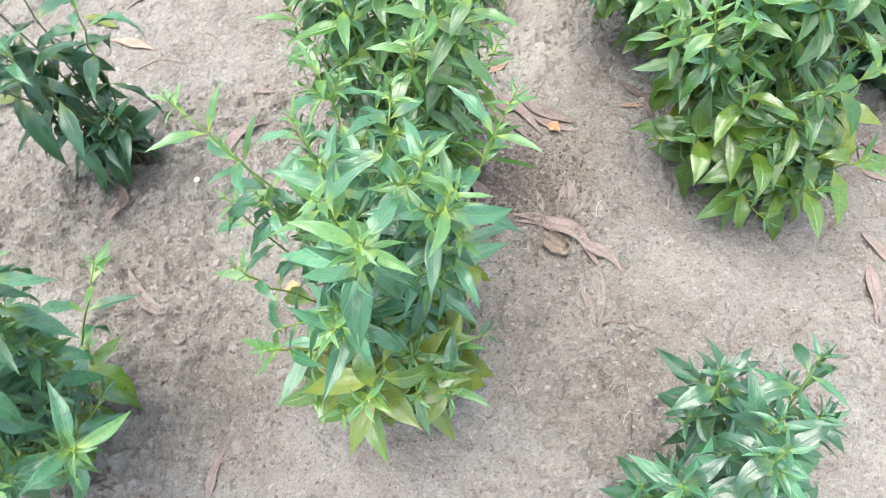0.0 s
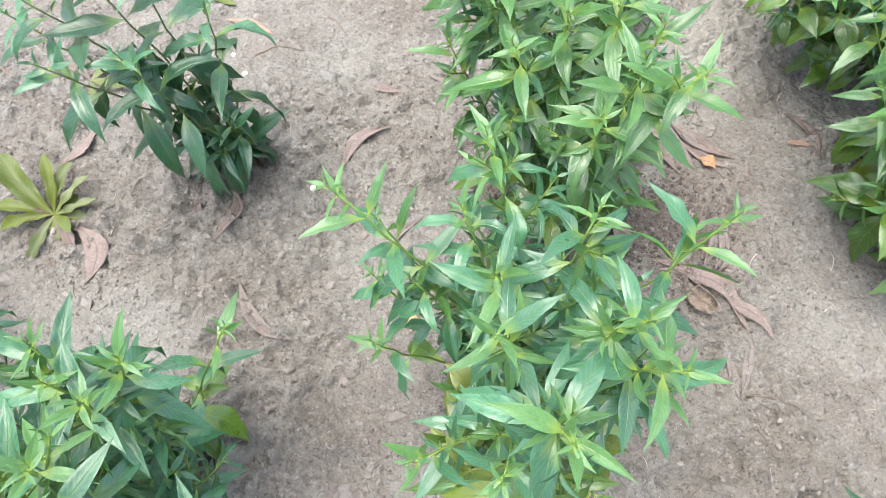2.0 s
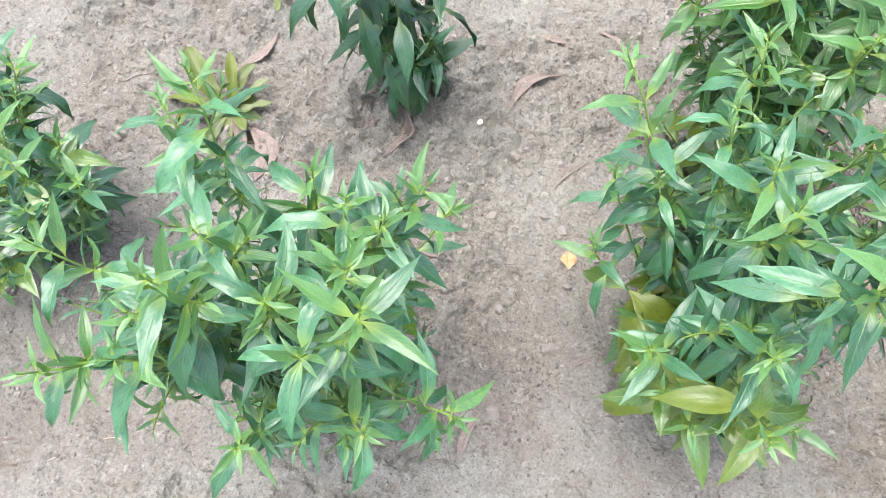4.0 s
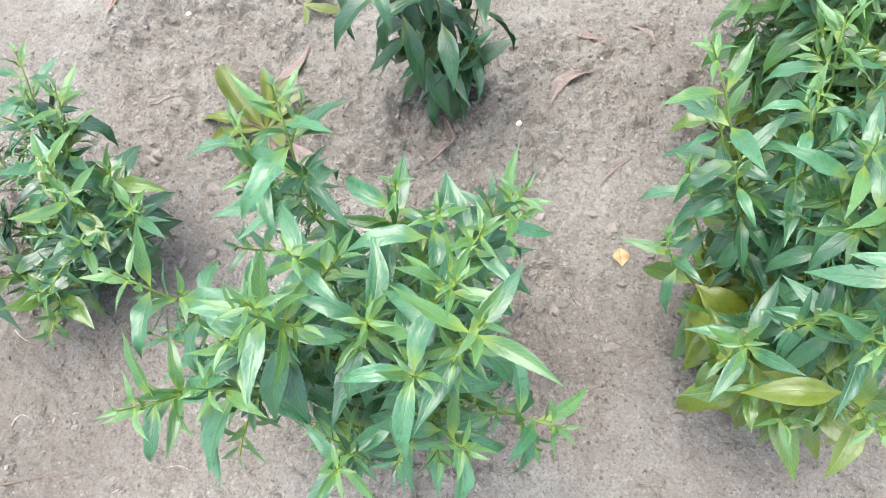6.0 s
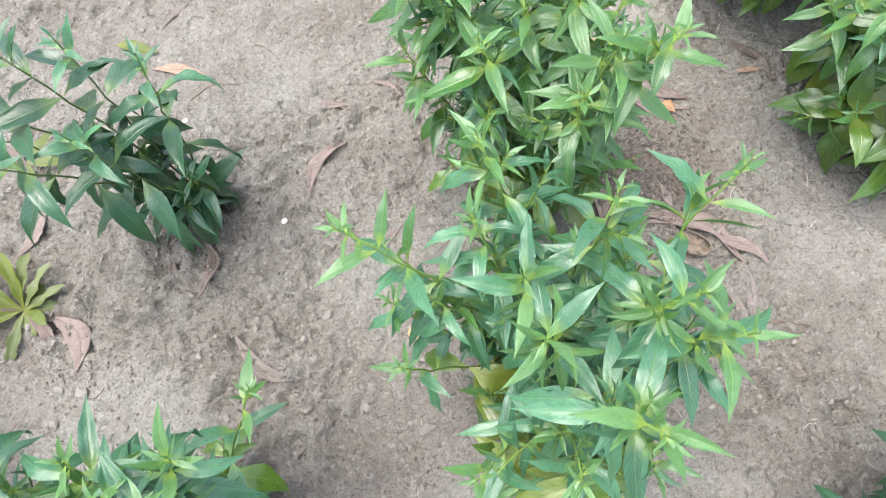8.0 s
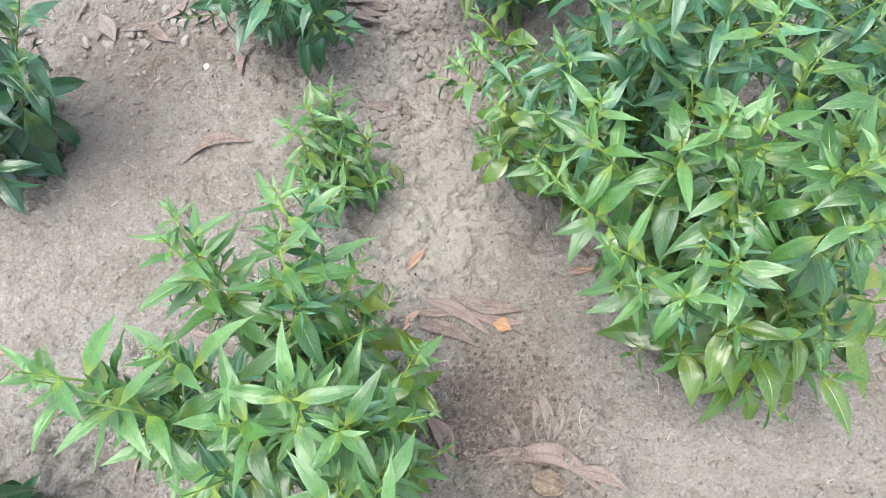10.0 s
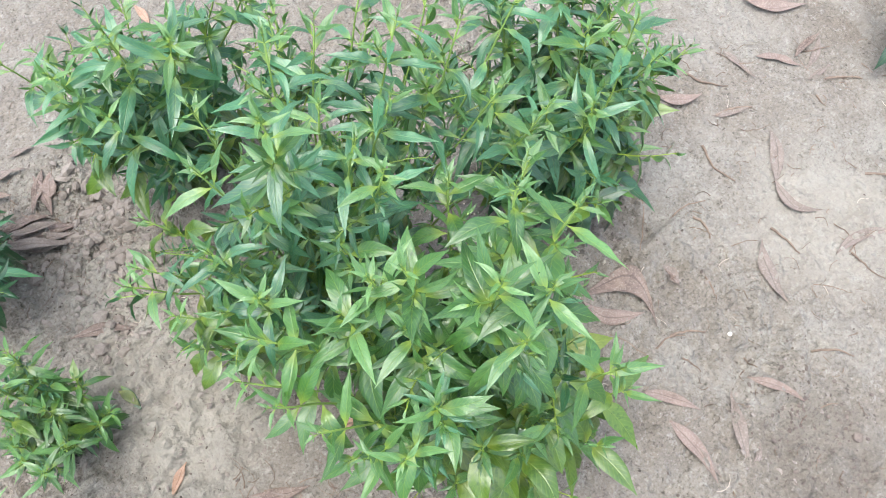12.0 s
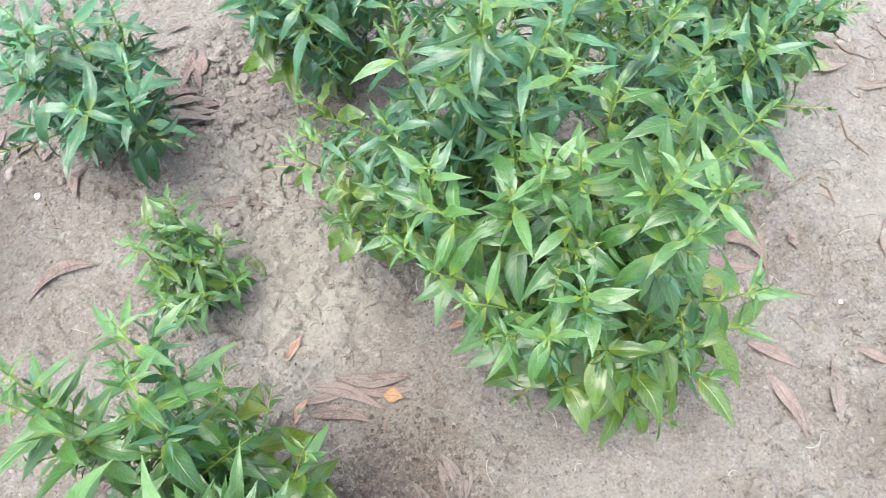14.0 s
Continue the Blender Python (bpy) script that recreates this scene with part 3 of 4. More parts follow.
def herb(x, y, tips, seed, label, kit=LUSH, size=0.06, extra=0, spread=0.15, tall=0.28, low=0.08, **options):
    """A bushy herb rooted at x, y; tips are the ends of its main stems in the garden."""
    rng = random.Random(seed)
    plant = new("herb_plant")
    z = floor_at(x, y)
    plant.location = (x, y, z)
    tagged(plant, label, "herb plant", group="herbs in the bed")
    old = dict(kit, upper=kit["low"] + kit["upper"][:3])
    for tip in tips:
        habit = dict(options, gap=1.75, branchy=0.12, side=0, bare=0.12) if len(tip) > 3 else options
        shoot(plant, (tip[0] - x, tip[1] - y, tip[2] - z), rng, old if tip[2] < 0.27 else kit, size, **habit)
    for i in range(extra):
        f = 6.283 * (i + rng.random() * 0.7) / extra
        r = spread * rng.uniform(0.45, 1.0)
        shoot(plant, (r * math.cos(f), r * math.sin(f), rng.uniform(low, tall)), rng, old, size, **options)
    return plant


front = herb(-0.04, 0.44, [(-0.211, 0.464, 0.458, "sparse"), (-0.192, 0.475, 0.388, "sparse"), (-0.111, 0.539, 0.43), (-0.031, 0.456, 0.484), (-0.001, 0.379, 0.52),
     (0.021, 0.354, 0.516), (-0.087, 0.373, 0.47), (-0.092, 0.425, 0.435), (-0.04, 0.304, 0.533), (-0.194, 0.444, 0.328, "sparse"), (-0.14, 0.298, 0.332, "sparse"),
     (-0.071, 0.29, 0.411), (-0.02, 0.431, 0.428), (-0.123, 0.479, 0.418), (0.026, 0.356, 0.445), (0.066, 0.479, 0.45, "sparse"),
     (-0.197, 0.4, 0.277, "sparse"), (0.02, 0.37, 0.14), (-0.16, 0.44, 0.346), (-0.076, 0.323, 0.366), (-0.084, 0.34, 0.15), (-0.039, 0.33, 0.14), (-0.004, 0.325, 0.13), (-0.09, 0.36, 0.21), (-0.02, 0.33, 0.22), (-0.012, 0.285, 0.24), (0.02, 0.29, 0.22)], 1,
     "tall bushy green herb with yellowing lower leaves on dry soil", kit=dict(LUSH, low=AGED + OLD[:2]), broad=1.35, extra=6, spread=0.1, tall=0.24)
# broad hanging leaves at the foot of the tall herb
BROAD = dict(LUSH, upper=OLD + AGED[:2], young=OLD, low=AGED, bud=LUSH["bud"][:1])
rng = random.Random(61)
for tip, size in (((-0.049, 0.250, 0.350), 0.074), ((-0.105, 0.290, 0.25), 0.085), ((-0.078, 0.272, 0.24), 0.085), ((-0.05, 0.28, 0.27), 0.08), ((-0.12, 0.32, 0.22), 0.075)):
    shoot(front, Vector(tip) - front.location, rng, BROAD, size, gap=1.45, bare=0.07, branchy=0.0, side=0, hang=0.45)
herb(-0.03, 0.66, [(-0.164, 0.682, 0.344), (-0.121, 0.675, 0.392), (-0.098, 0.626, 0.42), (-0.056, 0.657, 0.42), (0.014, 0.635, 0.45),
     (0.0, 0.584, 0.47), (-0.023, 0.569, 0.421), (0.003, 0.825, 0.42), (-0.08, 0.832, 0.42), (0.037, 0.571, 0.49), (-0.165, 0.72, 0.49), (-0.08, 0.792, 0.387), (-0.015, 0.785, 0.282), (-0.016, 0.667, 0.458),
     (-0.102, 0.725, 0.44), (-0.169, 0.719, 0.46), (-0.136, 0.694, 0.468), (-0.005, 0.752, 0.26), (-0.005, 0.786, 0.417), (0.008, 0.678, 0.35),
     (-0.09, 0.814, 0.409), (0.014, 0.806, 0.239), (0.069, 0.707, 0.26, "sparse"), (-0.06, 0.66, 0.45)], 2,
     "tall bushy green herb with light green shoot tips", kit=dict(SUNNY, upper=WARM[:5] + YOUNG), extra=5, spread=0.11, tall=0.22)
herb(-0.46, 0.28, [(-0.581, 0.224, 0.44), (-0.503, 0.199, 0.43), (-0.555, 0.145, 0.42), (-0.478, 0.213, 0.475), (-0.37, 0.191, 0.48), (-0.358, 0.25, 0.485),
     (-0.331, 0.325, 0.465), (-0.352, 0.296, 0.458), (-0.383, 0.306, 0.451), (-0.33, 0.39, 0.30, "sparse"), (-0.412, 0.225, 0.45), (-0.278, 0.201, 0.36),
     (-0.497, 0.345, 0.5), (-0.545, 0.354, 0.44), (-0.422, 0.334, 0.42), (-0.338, 0.22, 0.508), (-0.339, 0.172, 0.36), (-0.469, 0.256, 0.46),
     (-0.518, 0.169, 0.4), (-0.425, 0.139, 0.35), (-0.352, 0.298, 0.331)], 3, "wide bushy green herb with long pointed leaves", extra=3, spread=0.13, tall=0.24)
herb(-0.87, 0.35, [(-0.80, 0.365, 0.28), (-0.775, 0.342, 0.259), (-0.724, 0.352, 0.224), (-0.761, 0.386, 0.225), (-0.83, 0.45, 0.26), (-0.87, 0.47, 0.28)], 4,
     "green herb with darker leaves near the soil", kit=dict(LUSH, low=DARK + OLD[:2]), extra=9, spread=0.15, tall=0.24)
herb(-0.445, 0.69, [(-0.495, 0.65, 0.27), (-0.475, 0.63, 0.34), (-0.565, 0.66, 0.38), (-0.505, 0.68, 0.41), (-0.465, 0.70, 0.38), (-0.425, 0.72, 0.31), (-0.60, 0.67, 0.33),
     (-0.435, 0.67, 0.15), (-0.53, 0.6, 0.36)], 5, "dark green leaning herb with broad glossy drooping leaves", kit=SHADY, size=0.084, hang=0.5, gap=1.25, bare=0.07, branchy=0.12, side=0)
LOW_SHOOTS = [(0.4, 0.63, 0.17), (0.46, 0.635, 0.14), (0.33, 0.65, 0.16), (0.275, 0.70, 0.31, "sparse")]
herb(0.42, 0.72, [(0.373, 0.769, 0.443), (0.351, 0.782, 0.431), (0.354, 0.743, 0.4), (0.321, 0.782, 0.403), (0.403, 0.743, 0.36), (0.336, 0.686, 0.382),
     (0.294, 0.673, 0.356), (0.403, 0.669, 0.457), (0.478, 0.622, 0.339), (0.409, 0.706, 0.481), (0.44, 0.685, 0.469), (0.498, 0.72, 0.468),
     (0.466, 0.755, 0.481), (0.262, 0.712, 0.289), (0.259, 0.815, 0.388), 
     (0.43, 0.62, 0.24), (0.36, 0.65, 0.26), (0.40, 0.60, 0.11), (0.47, 0.61, 0.1), (0.51, 0.68, 0.2), (0.52, 0.66, 0.12), (0.469, 0.834, 0.38), (0.539, 0.809, 0.37), (0.5, 0.78, 0.34), (0.55, 0.75, 0.27), (0.476, 0.585, 0.14), (0.232, 0.81, 0.33, "sparse"), (0.255, 0.735, 0.34, "sparse"), (0.238, 0.77, 0.36, "sparse"), (0.53, 0.61, 0.17), (0.36, 0.845, 0.38)] + LOW_SHOOTS, 6,
     "dense bushy herb with yellow-green lower leaves", kit=SUNNY, extra=4, spread=0.12, tall=0.26, broad=1.45, size=0.057, branchy=0.38, side=1.2)
herb(0.36, 0.93, [(0.407, 0.839, 0.453), (0.278, 0.846, 0.384), (0.213, 0.929, 0.266), (0.211, 0.984, 0.286), (0.211, 0.909, 0.213), (0.24, 1.08, 0.2),
     (0.342, 0.874, 0.544), (0.404, 0.872, 0.459), (0.393, 0.964, 0.5), (0.45, 0.993, 0.45), (0.484, 0.918, 0.5), (0.534, 0.9, 0.48),
     (0.30, 0.95, 0.42), (0.33, 1.02, 0.4), (0.46, 0.9, 0.44), (0.55, 0.86, 0.42), (0.592, 0.84, 0.37), (0.4, 0.91, 0.47), (0.27, 0.91, 0.37), (0.43, 1.04, 0.42), (0.536, 0.94, 0.4), (0.52, 1.02, 0.38), (0.58, 1.0, 0.36), (0.24, 0.86, 0.25), (0.20, 0.93, 0.18), (0.25, 0.89, 0.3), (0.19, 1.0, 0.24), (0.451, 1.077, 0.4), (0.52, 1.026, 0.42), (0.567, 0.983, 0.43), (0.632, 0.927, 0.43)], 7,
     "tall open herb with thin green stems and narrow leaves", kit=dict(MIXED, upper=SLIM), size=0.053, gap=1.3, branchy=0.4, bare=0.1, side=1.8, extra=6, spread=0.14, tall=0.28)
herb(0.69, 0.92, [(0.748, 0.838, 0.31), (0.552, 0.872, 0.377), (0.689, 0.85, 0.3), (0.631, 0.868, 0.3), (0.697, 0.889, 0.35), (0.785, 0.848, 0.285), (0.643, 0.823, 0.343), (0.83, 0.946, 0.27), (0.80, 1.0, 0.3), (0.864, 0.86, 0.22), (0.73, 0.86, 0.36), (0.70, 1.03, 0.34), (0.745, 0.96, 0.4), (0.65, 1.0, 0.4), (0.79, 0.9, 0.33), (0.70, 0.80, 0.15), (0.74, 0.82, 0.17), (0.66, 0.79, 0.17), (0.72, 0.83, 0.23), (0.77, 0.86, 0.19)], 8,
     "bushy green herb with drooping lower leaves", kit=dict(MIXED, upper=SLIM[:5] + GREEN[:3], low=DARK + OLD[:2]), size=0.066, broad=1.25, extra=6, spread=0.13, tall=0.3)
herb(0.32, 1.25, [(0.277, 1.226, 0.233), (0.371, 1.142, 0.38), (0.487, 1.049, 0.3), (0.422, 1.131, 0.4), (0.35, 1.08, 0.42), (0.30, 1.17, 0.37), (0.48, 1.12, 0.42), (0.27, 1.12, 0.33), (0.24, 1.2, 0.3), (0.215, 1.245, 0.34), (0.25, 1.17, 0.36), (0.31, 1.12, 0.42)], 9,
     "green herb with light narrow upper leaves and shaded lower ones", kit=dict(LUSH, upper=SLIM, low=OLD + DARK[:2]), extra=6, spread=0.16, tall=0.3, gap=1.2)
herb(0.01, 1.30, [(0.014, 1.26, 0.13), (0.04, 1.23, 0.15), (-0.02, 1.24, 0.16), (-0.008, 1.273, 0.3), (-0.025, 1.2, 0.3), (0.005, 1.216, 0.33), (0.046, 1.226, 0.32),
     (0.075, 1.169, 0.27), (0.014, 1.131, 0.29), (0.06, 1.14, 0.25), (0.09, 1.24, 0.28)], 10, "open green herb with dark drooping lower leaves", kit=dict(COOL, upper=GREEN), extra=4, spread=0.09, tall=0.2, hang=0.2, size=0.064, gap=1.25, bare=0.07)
herb(-0.425, 1.20, [(-0.262, 1.2, 0.27), (-0.29, 1.16, 0.23), (-0.335, 1.215, 0.27), (-0.36, 1.16, 0.26), (-0.33, 1.24, 0.33), (-0.36, 1.27, 0.36)], 11, "dark green herb with broad drooping leaves", kit=SHADY, extra=8, spread=0.11, tall=0.32, hang=0.6, size=0.078, branchy=0.15, side=0)
herb(0.015, 1.0, [(0.045, 1.049, 0.187), (-0.012, 1.024, 0.18), (0.034, 0.994, 0.138), (0.015, 1.03, 0.2)], 12, "small young herb with crowded narrow leaves", kit=dict(SUNNY, upper=YOUNG + NARROW[:2], low=NARROW[:4] + OLD[:1] + YOUNG[:3]),
     size=0.034, side=0, extra=13, spread=0.07, tall=0.13, low=0.06, bare=0.012, gap=0.85, branchy=0.4, thick=0.0015)
herb(0.34, 0.2, [(0.255, 0.285, 0.33), (0.277, 0.23, 0.38), (0.333, 0.291, 0.35), (0.348, 0.255, 0.3), (0.261, 0.201, 0.42), (0.191, 0.179, 0.4), (0.293, 0.254, 0.279)], 13,
     "green herb with bluish pointed leaves", kit=dict(COOL, young=COOL["upper"]), extra=7, spread=0.12, tall=0.32)


herb(1.33, 0.71, [], 14, "dark green herb at the path's edge", kit=SHADY, extra=5, spread=0.1, tall=0.24, size=0.08, side=0)


# ---- rosette weeds ----
def rosette(x, y, count, size, seed, label):
    rng = random.Random(seed)
    plant = new("rosette_weed")
    plant.location = (x, y, floor_at(x, y))
    tagged(plant, label, "weed")
    for i in range(count):
        f = 2.4 * i + rng.uniform(-0.3, 0.3)
        lift = rng.uniform(0.12, 0.75) if i > 2 else 0.1
        way = Vector((math.cos(f), math.sin(f), lift))
        me = shared_mesh("leaf", *blade_shape(rng.uniform(0.26, 0.34), rng.uniform(0.2, 0.6), 0.3, 0.15, seed * 7 + i, belly=0.62), DEAD_BROWN if i % 3 == 1 else LEAF_WEED)
        put_leaf(plant, me, Vector((0, 0, 0.006)), way, Vector((0, 0, 1)), size * rng.uniform(0.6, 1.1), rng.uniform(-0.4, 0.4))
    return plant


weed = rosette(-0.70, 0.575, 7, 0.045, 3, "yellow-green rosette weed with withered outer leaves")
WEED_GREY = leaf_material("weed_leaf_greyish", (0.085, 0.115, 0.030), (0.185, 0.220, 0.075), (0.24, 0.26, 0.08), 0.55, 0.2)
for f, lift, long, wide, mat in ((2.45, 0.75, 0.11, 0.32, LEAF_WEED), (3.15, 0.28, 0.095, 0.22, LEAF_WEED), (3.5, 0.15, 0.08, 0.2, LEAF_WEED), (1.75, 1.2, 0.085, 0.2, LEAF_WEED),
                                (1.25, 0.85, 0.078, 0.24, WEED_GREY), (0.85, 0.7, 0.075, 0.24, WEED_GREY), (0.4, 0.5, 0.066, 0.26, WEED_GREY), (0.0, 0.28, 0.05, 0.3, WEED_GREY),
                                (4.4, 0.12, 0.07, 0.24, WEED_GREY), (-0.35, 0.05, 0.055, 0.3, DEAD_BROWN), (0.2, 0.1, 0.06, 0.26, DEAD_BROWN), (-0.9, 0.04, 0.06, 0.3, DEAD_TAN)):
    put_leaf(weed, shared_mesh("leaf", *blade_shape(wide, 0.5, 0.7, 0.35, int(long * 900), belly=0.62), mat), Vector((0, 0, 0.006)), Vector((math.cos(f), math.sin(f), lift)), Vector((0, 0, 1)), long)
rosette(-0.70, 0.775, 4, 0.05, 5, "tiny yellowish seedling on bare soil")


# ---- fallen leaves, twigs, pebbles ----
def fallen_leaf(x, y, angle, length, bend, mat, label, width=0.16, seed=0, sink=0.0):
    """A dry sickle-shaped leaf that follows the soil under it; sink buries its edges."""
    rng = random.Random(seed)
    rows, verts, faces, uvs = 16, [], [], []
    d = Vector((math.cos(radians(angle)), math.sin(radians(angle))))
    n = Vector((-d.y, d.x))
    curl, ph = rng.uniform(0.15, 0.6), rng.uniform(0, 6)
    belly, skew = rng.uniform(0.75, 1.05), rng.uniform(-0.25, 0.25)
    for i in range(rows + 1):
        s = i / rows
        w = length * width * 0.5 * (max(math.sin(math.pi * s ** belly), 0.0) ** 1.25) + 0.0007
        w *= 1 + 0.09 * math.sin(7 * s + ph)
        off = bend * length * (math.sin(math.pi * s) - 0.5) * 0.6 + 0.008 * length * math.sin(6 * s + ph)
        c = Vector((x, y)) + d * (s - 0.5) * length + n * off
        # a stiff leaf bridges the small lumps under it
        bed = sum(floor_at(c.x + d.x * k * 0.009, c.y + d.y * k * 0.009) for k in (-2, -1, 0, 1, 2)) / 5
        for u in (-1, -0.5, 0, 0.5, 1):
            p = c + n * (u + skew * (1 - u * u)) * w
            up = 0.0018 + w * curl * u * u + 0.0022 * math.sin(8 * s + ph + 1.9 * u) * math.sin(math.pi * s) - sink
            verts.append((p.x, p.y, bed * 0.8 + floor_at(p.x, p.y) * 0.2 + up + 0.001))
            uvs.append((0.5 + 0.5 * u, s))
    for i in range(rows):
        for k in range(4):
            a = i * 5 + k
            faces.append((a, a + 1, a + 6, a + 5))
    o = Vector((x, y, floor_at(x, y)))
    ob = link_mesh("fallen_leaf", [tuple(Vector(v) - o) for v in verts], faces, mat, None, uvs)
    ob.location = o
    thick = ob.modifiers.new("thickness", "SOLIDIFY")
    thick.thickness = 0.0006
    tagged(ob, label, "dry leaf", group="fallen leaves")


TAN_LEAVES = [(0.744, 0.493, -66, 0.074, 0.05), (0.176, 0.578, -31, 0.14, 0.35), (-0.269, 0.243, 79, 0.065, 0.1), (-0.291, 0.84, -6, 0.06, 0.05), 
              (-1.01, 0.775, 91, 0.09, 0.2), (-0.306, 0.742, 56, 0.105, 0.3), (-0.692, 0.683, 65, 0.082, -0.25), (-0.209, 0.857, -38, 0.055, 0.1),
              (0.121, 0.787, -45, 0.10, 0.12), (0.166, 0.769, -28, 0.077, -0.1), (0.093, 0.798, -16, 0.061, 0.1)]
for i, (x, y, a, l, b) in enumerate(TAN_LEAVES):
    fallen_leaf(x, y, a, l, b, DEAD_TAN, "dry tan sickle-shaped fallen leaf on the soil", seed=i)
TAN_LEAVES = [(0.603, 0.505, -96, 0.092, 0.12), (0.625, 0.567, -56, 0.075, 0.1),
              (1.137, 0.835, -52, 0.068, 0.1), (1.009, 0.491, -139, 0.05, 0.1), (0.138, 1.347, -99, 0.065, 0.1), (-0.088, 1.259, -87, 0.06, 0.1)]
for i, (x, y, a, l, b) in enumerate(TAN_LEAVES):
    fallen_leaf(x, y, a, l, b, DEAD_TAN, "dry tan curled fallen leaf on bare soil", seed=40 + i, width=0.2)
fallen_leaf(0.675, 0.705, -62, 0.105, 0.75, DEAD_BROWN, "broad curled brown fallen leaf with a dark rim", width=0.36, seed=71)
fallen_leaf(0.645, 0.70, -50, 0.085, -0.3, DEAD_TAN, "dry tan curled fallen leaf on bare soil", width=0.24, seed=72)
fallen_leaf(-0.641, 0.53, -66, 0.088, 0.5, DEAD_TAN, "broad dry tan fallen leaf beside a weed", width=0.36, seed=73)
fallen_leaf(-0.503, 0.603, -82, 0.028, 0.1, DEAD_BROWN, "small curled brown leaf scrap", width=0.4, seed=74)
HEAP = [(0.107, 1.298, -21, 0.106, 0.1), (0.108, 1.287, -29, 0.08, 0.0), (0.107, 1.269, -25, 0.068, 0.05), (0.098, 1.319, -14, 0.066, 0.0), (0.101, 1.304, -22, 0.07, -0.05), (0.09, 1.28, -33, 0.085, 0.1),
        (0.135, 1.353, 53, 0.072, 0.0), (0.146, 1.43, -12, 0.04, 0.0), (0.115, 1.405, -18, 0.05, 0.1), (0.08, 1.39, -40, 0.06, 0.0)]
for i, (x, y, a, l, b) in enumerate(HEAP):
    fallen_leaf(x, y, a, l, b, DEAD_GREY if i % 3 else DEAD_BROWN, "stiff grey-brown dry leaf strip heaped on soil", width=0.19, seed=200 + i, sink=-0.0025 * (i % 6))
fallen_leaf(0.153, 1.35, 60, 0.039, 0.0, DEAD_TAN, "pale broad scrap of dry leaf on soil", width=0.5, seed=215, sink=-0.003)
FAR_LITTER = [(-0.27, 1.368, -74, 0.061, 0.0, 0.36), (-0.222, 1.356, 3, 0.062, -0.12, 0.2), (-0.166, 1.369, 29, 0.052, -0.25, 0.24), (-0.124, 1.342, 22, 0.042, 0.0, 0.2), (-0.195, 1.337, -58, 0.064, -0.16, 0.26),
              (-0.086, 1.254, -99, 0.053, 0.0, 0.26), (-0.307, 1.415, -115, 0.038, 0.0, 0.2), (-0.384, 1.358, -78, 0.063, 0.0, 0.2), (-0.101, 1.319, 42, 0.03, 0.0, 0.24)]
for i, (x, y, a, l, b, w) in enumerate(FAR_LITTER):
    fallen_leaf(x, y, a, l, b, (DEAD_GREY, DEAD_BROWN, DEAD_TAN)[i % 3], "dull dry leaf among litter on dark soil", width=w, seed=216 + i, sink=-0.002)
FAN = [(0.145, 0.635, -80, 0.044), (0.175, 0.636, -102, 0.054), (0.186, 0.629, -101, 0.044), (0.20, 0.627, -121, 0.05), (0.188, 0.64, -90, 0.06)]
for i, (x, y, a, l) in enumerate(FAN):
    fallen_leaf(x, y, a, l, 0.06, DEAD_GREY, "narrow grey-brown dry leaf half buried in soil", width=0.22, seed=230 + i, sink=0.0015 - 0.0006 * i)
fallen_leaf(0.056, 0.646, -77, 0.078, 0.25, DEAD_TAN, "mauve-brown dry leaf under a herb", width=0.3, seed=240)
fallen_leaf(0.229, 0.55, -36, 0.078, 0.15, DEAD_TAN, "dry leaf partly under another leaf", width=0.2, seed=241)
fallen_leaf(0.169, 0.758, -36, 0.025, 0.1, DEAD_ORANGE, "small bright orange triangular leaf", width=0.66, seed=243, sink=-0.004)
fallen_leaf(0.092, 0.997, -70, 0.034, 0.1, WEED_GREY, "small greyish green leaf lying on dry soil", width=0.36, seed=247, sink=-0.003)
fallen_leaf(0.156, 0.79, -34, 0.07, -0.1, DEAD_GREY, "dusty grey dry leaf in a small heap", width=0.24, seed=244)
GREY_LEAVES = [(0.655, 0.451, 17, 0.039, -0.19), (0.606, 0.49, -95, 0.057, 0.0), (1.191, 0.808, -157, 0.069, 0.12), (1.084, 0.868, -88, 0.066, -0.05), (1.012, 0.816, -23, 0.062, -0.09), (1.171, 0.78, -4, 0.049, -0.05), (-0.39, 0.473, -37, 0.116, -0.3), (0.205, 0.48, -70, 0.068, 0.1), (-0.225, 0.616, 56, 0.065, 0.2),
               (-0.161, 0.362, 35, 0.045, 0.0), (-0.091, 0.26, 59, 0.025, 0.0), (-0.516, 1.019, 45, 0.055, 0.1), (0.224, 0.487, -96, 0.08, 0.05),
               (0.667, 0.487, -128, 0.1, 0.0), (1.002, 0.556, -18, 0.095, 0.2)]
for i, (x, y, a, l, b) in enumerate(GREY_LEAVES):
    fallen_leaf(x, y, a, l, b, DEAD_GREY, "grey-brown dusty fallen leaf pressed into soil", seed=80 + i, width=0.15, sink=0.002)
for i, (x, y, a, l, b, w) in enumerate([(0.865, 0.606, -118, 0.097, -0.21, 0.2), (1.007, 0.724, -133, 0.087, 0.13, 0.24), (0.975, 0.659, -80, 0.078, -0.49, 0.22), (0.75, 0.689, -84, 0.031, 0.0, 0.6)]):
    fallen_leaf(x, y, a, l, b, DEAD_GREY, "broad grey-brown fallen leaf flat on the trodden soil", seed=280 + i, width=w, sink=0.001)
for i, (x, y, a, l, b, w) in enumerate([(1.214, 0.912, -47, 0.106, -0.25, 0.18), (0.964, 0.883, -40, 0.071, -0.36, 0.25)]):
    fallen_leaf(x, y, a, l, b, DEAD_TAN, "curled tan fallen leaf with a dark underside", seed=290 + i, width=w, sink=-0.002)
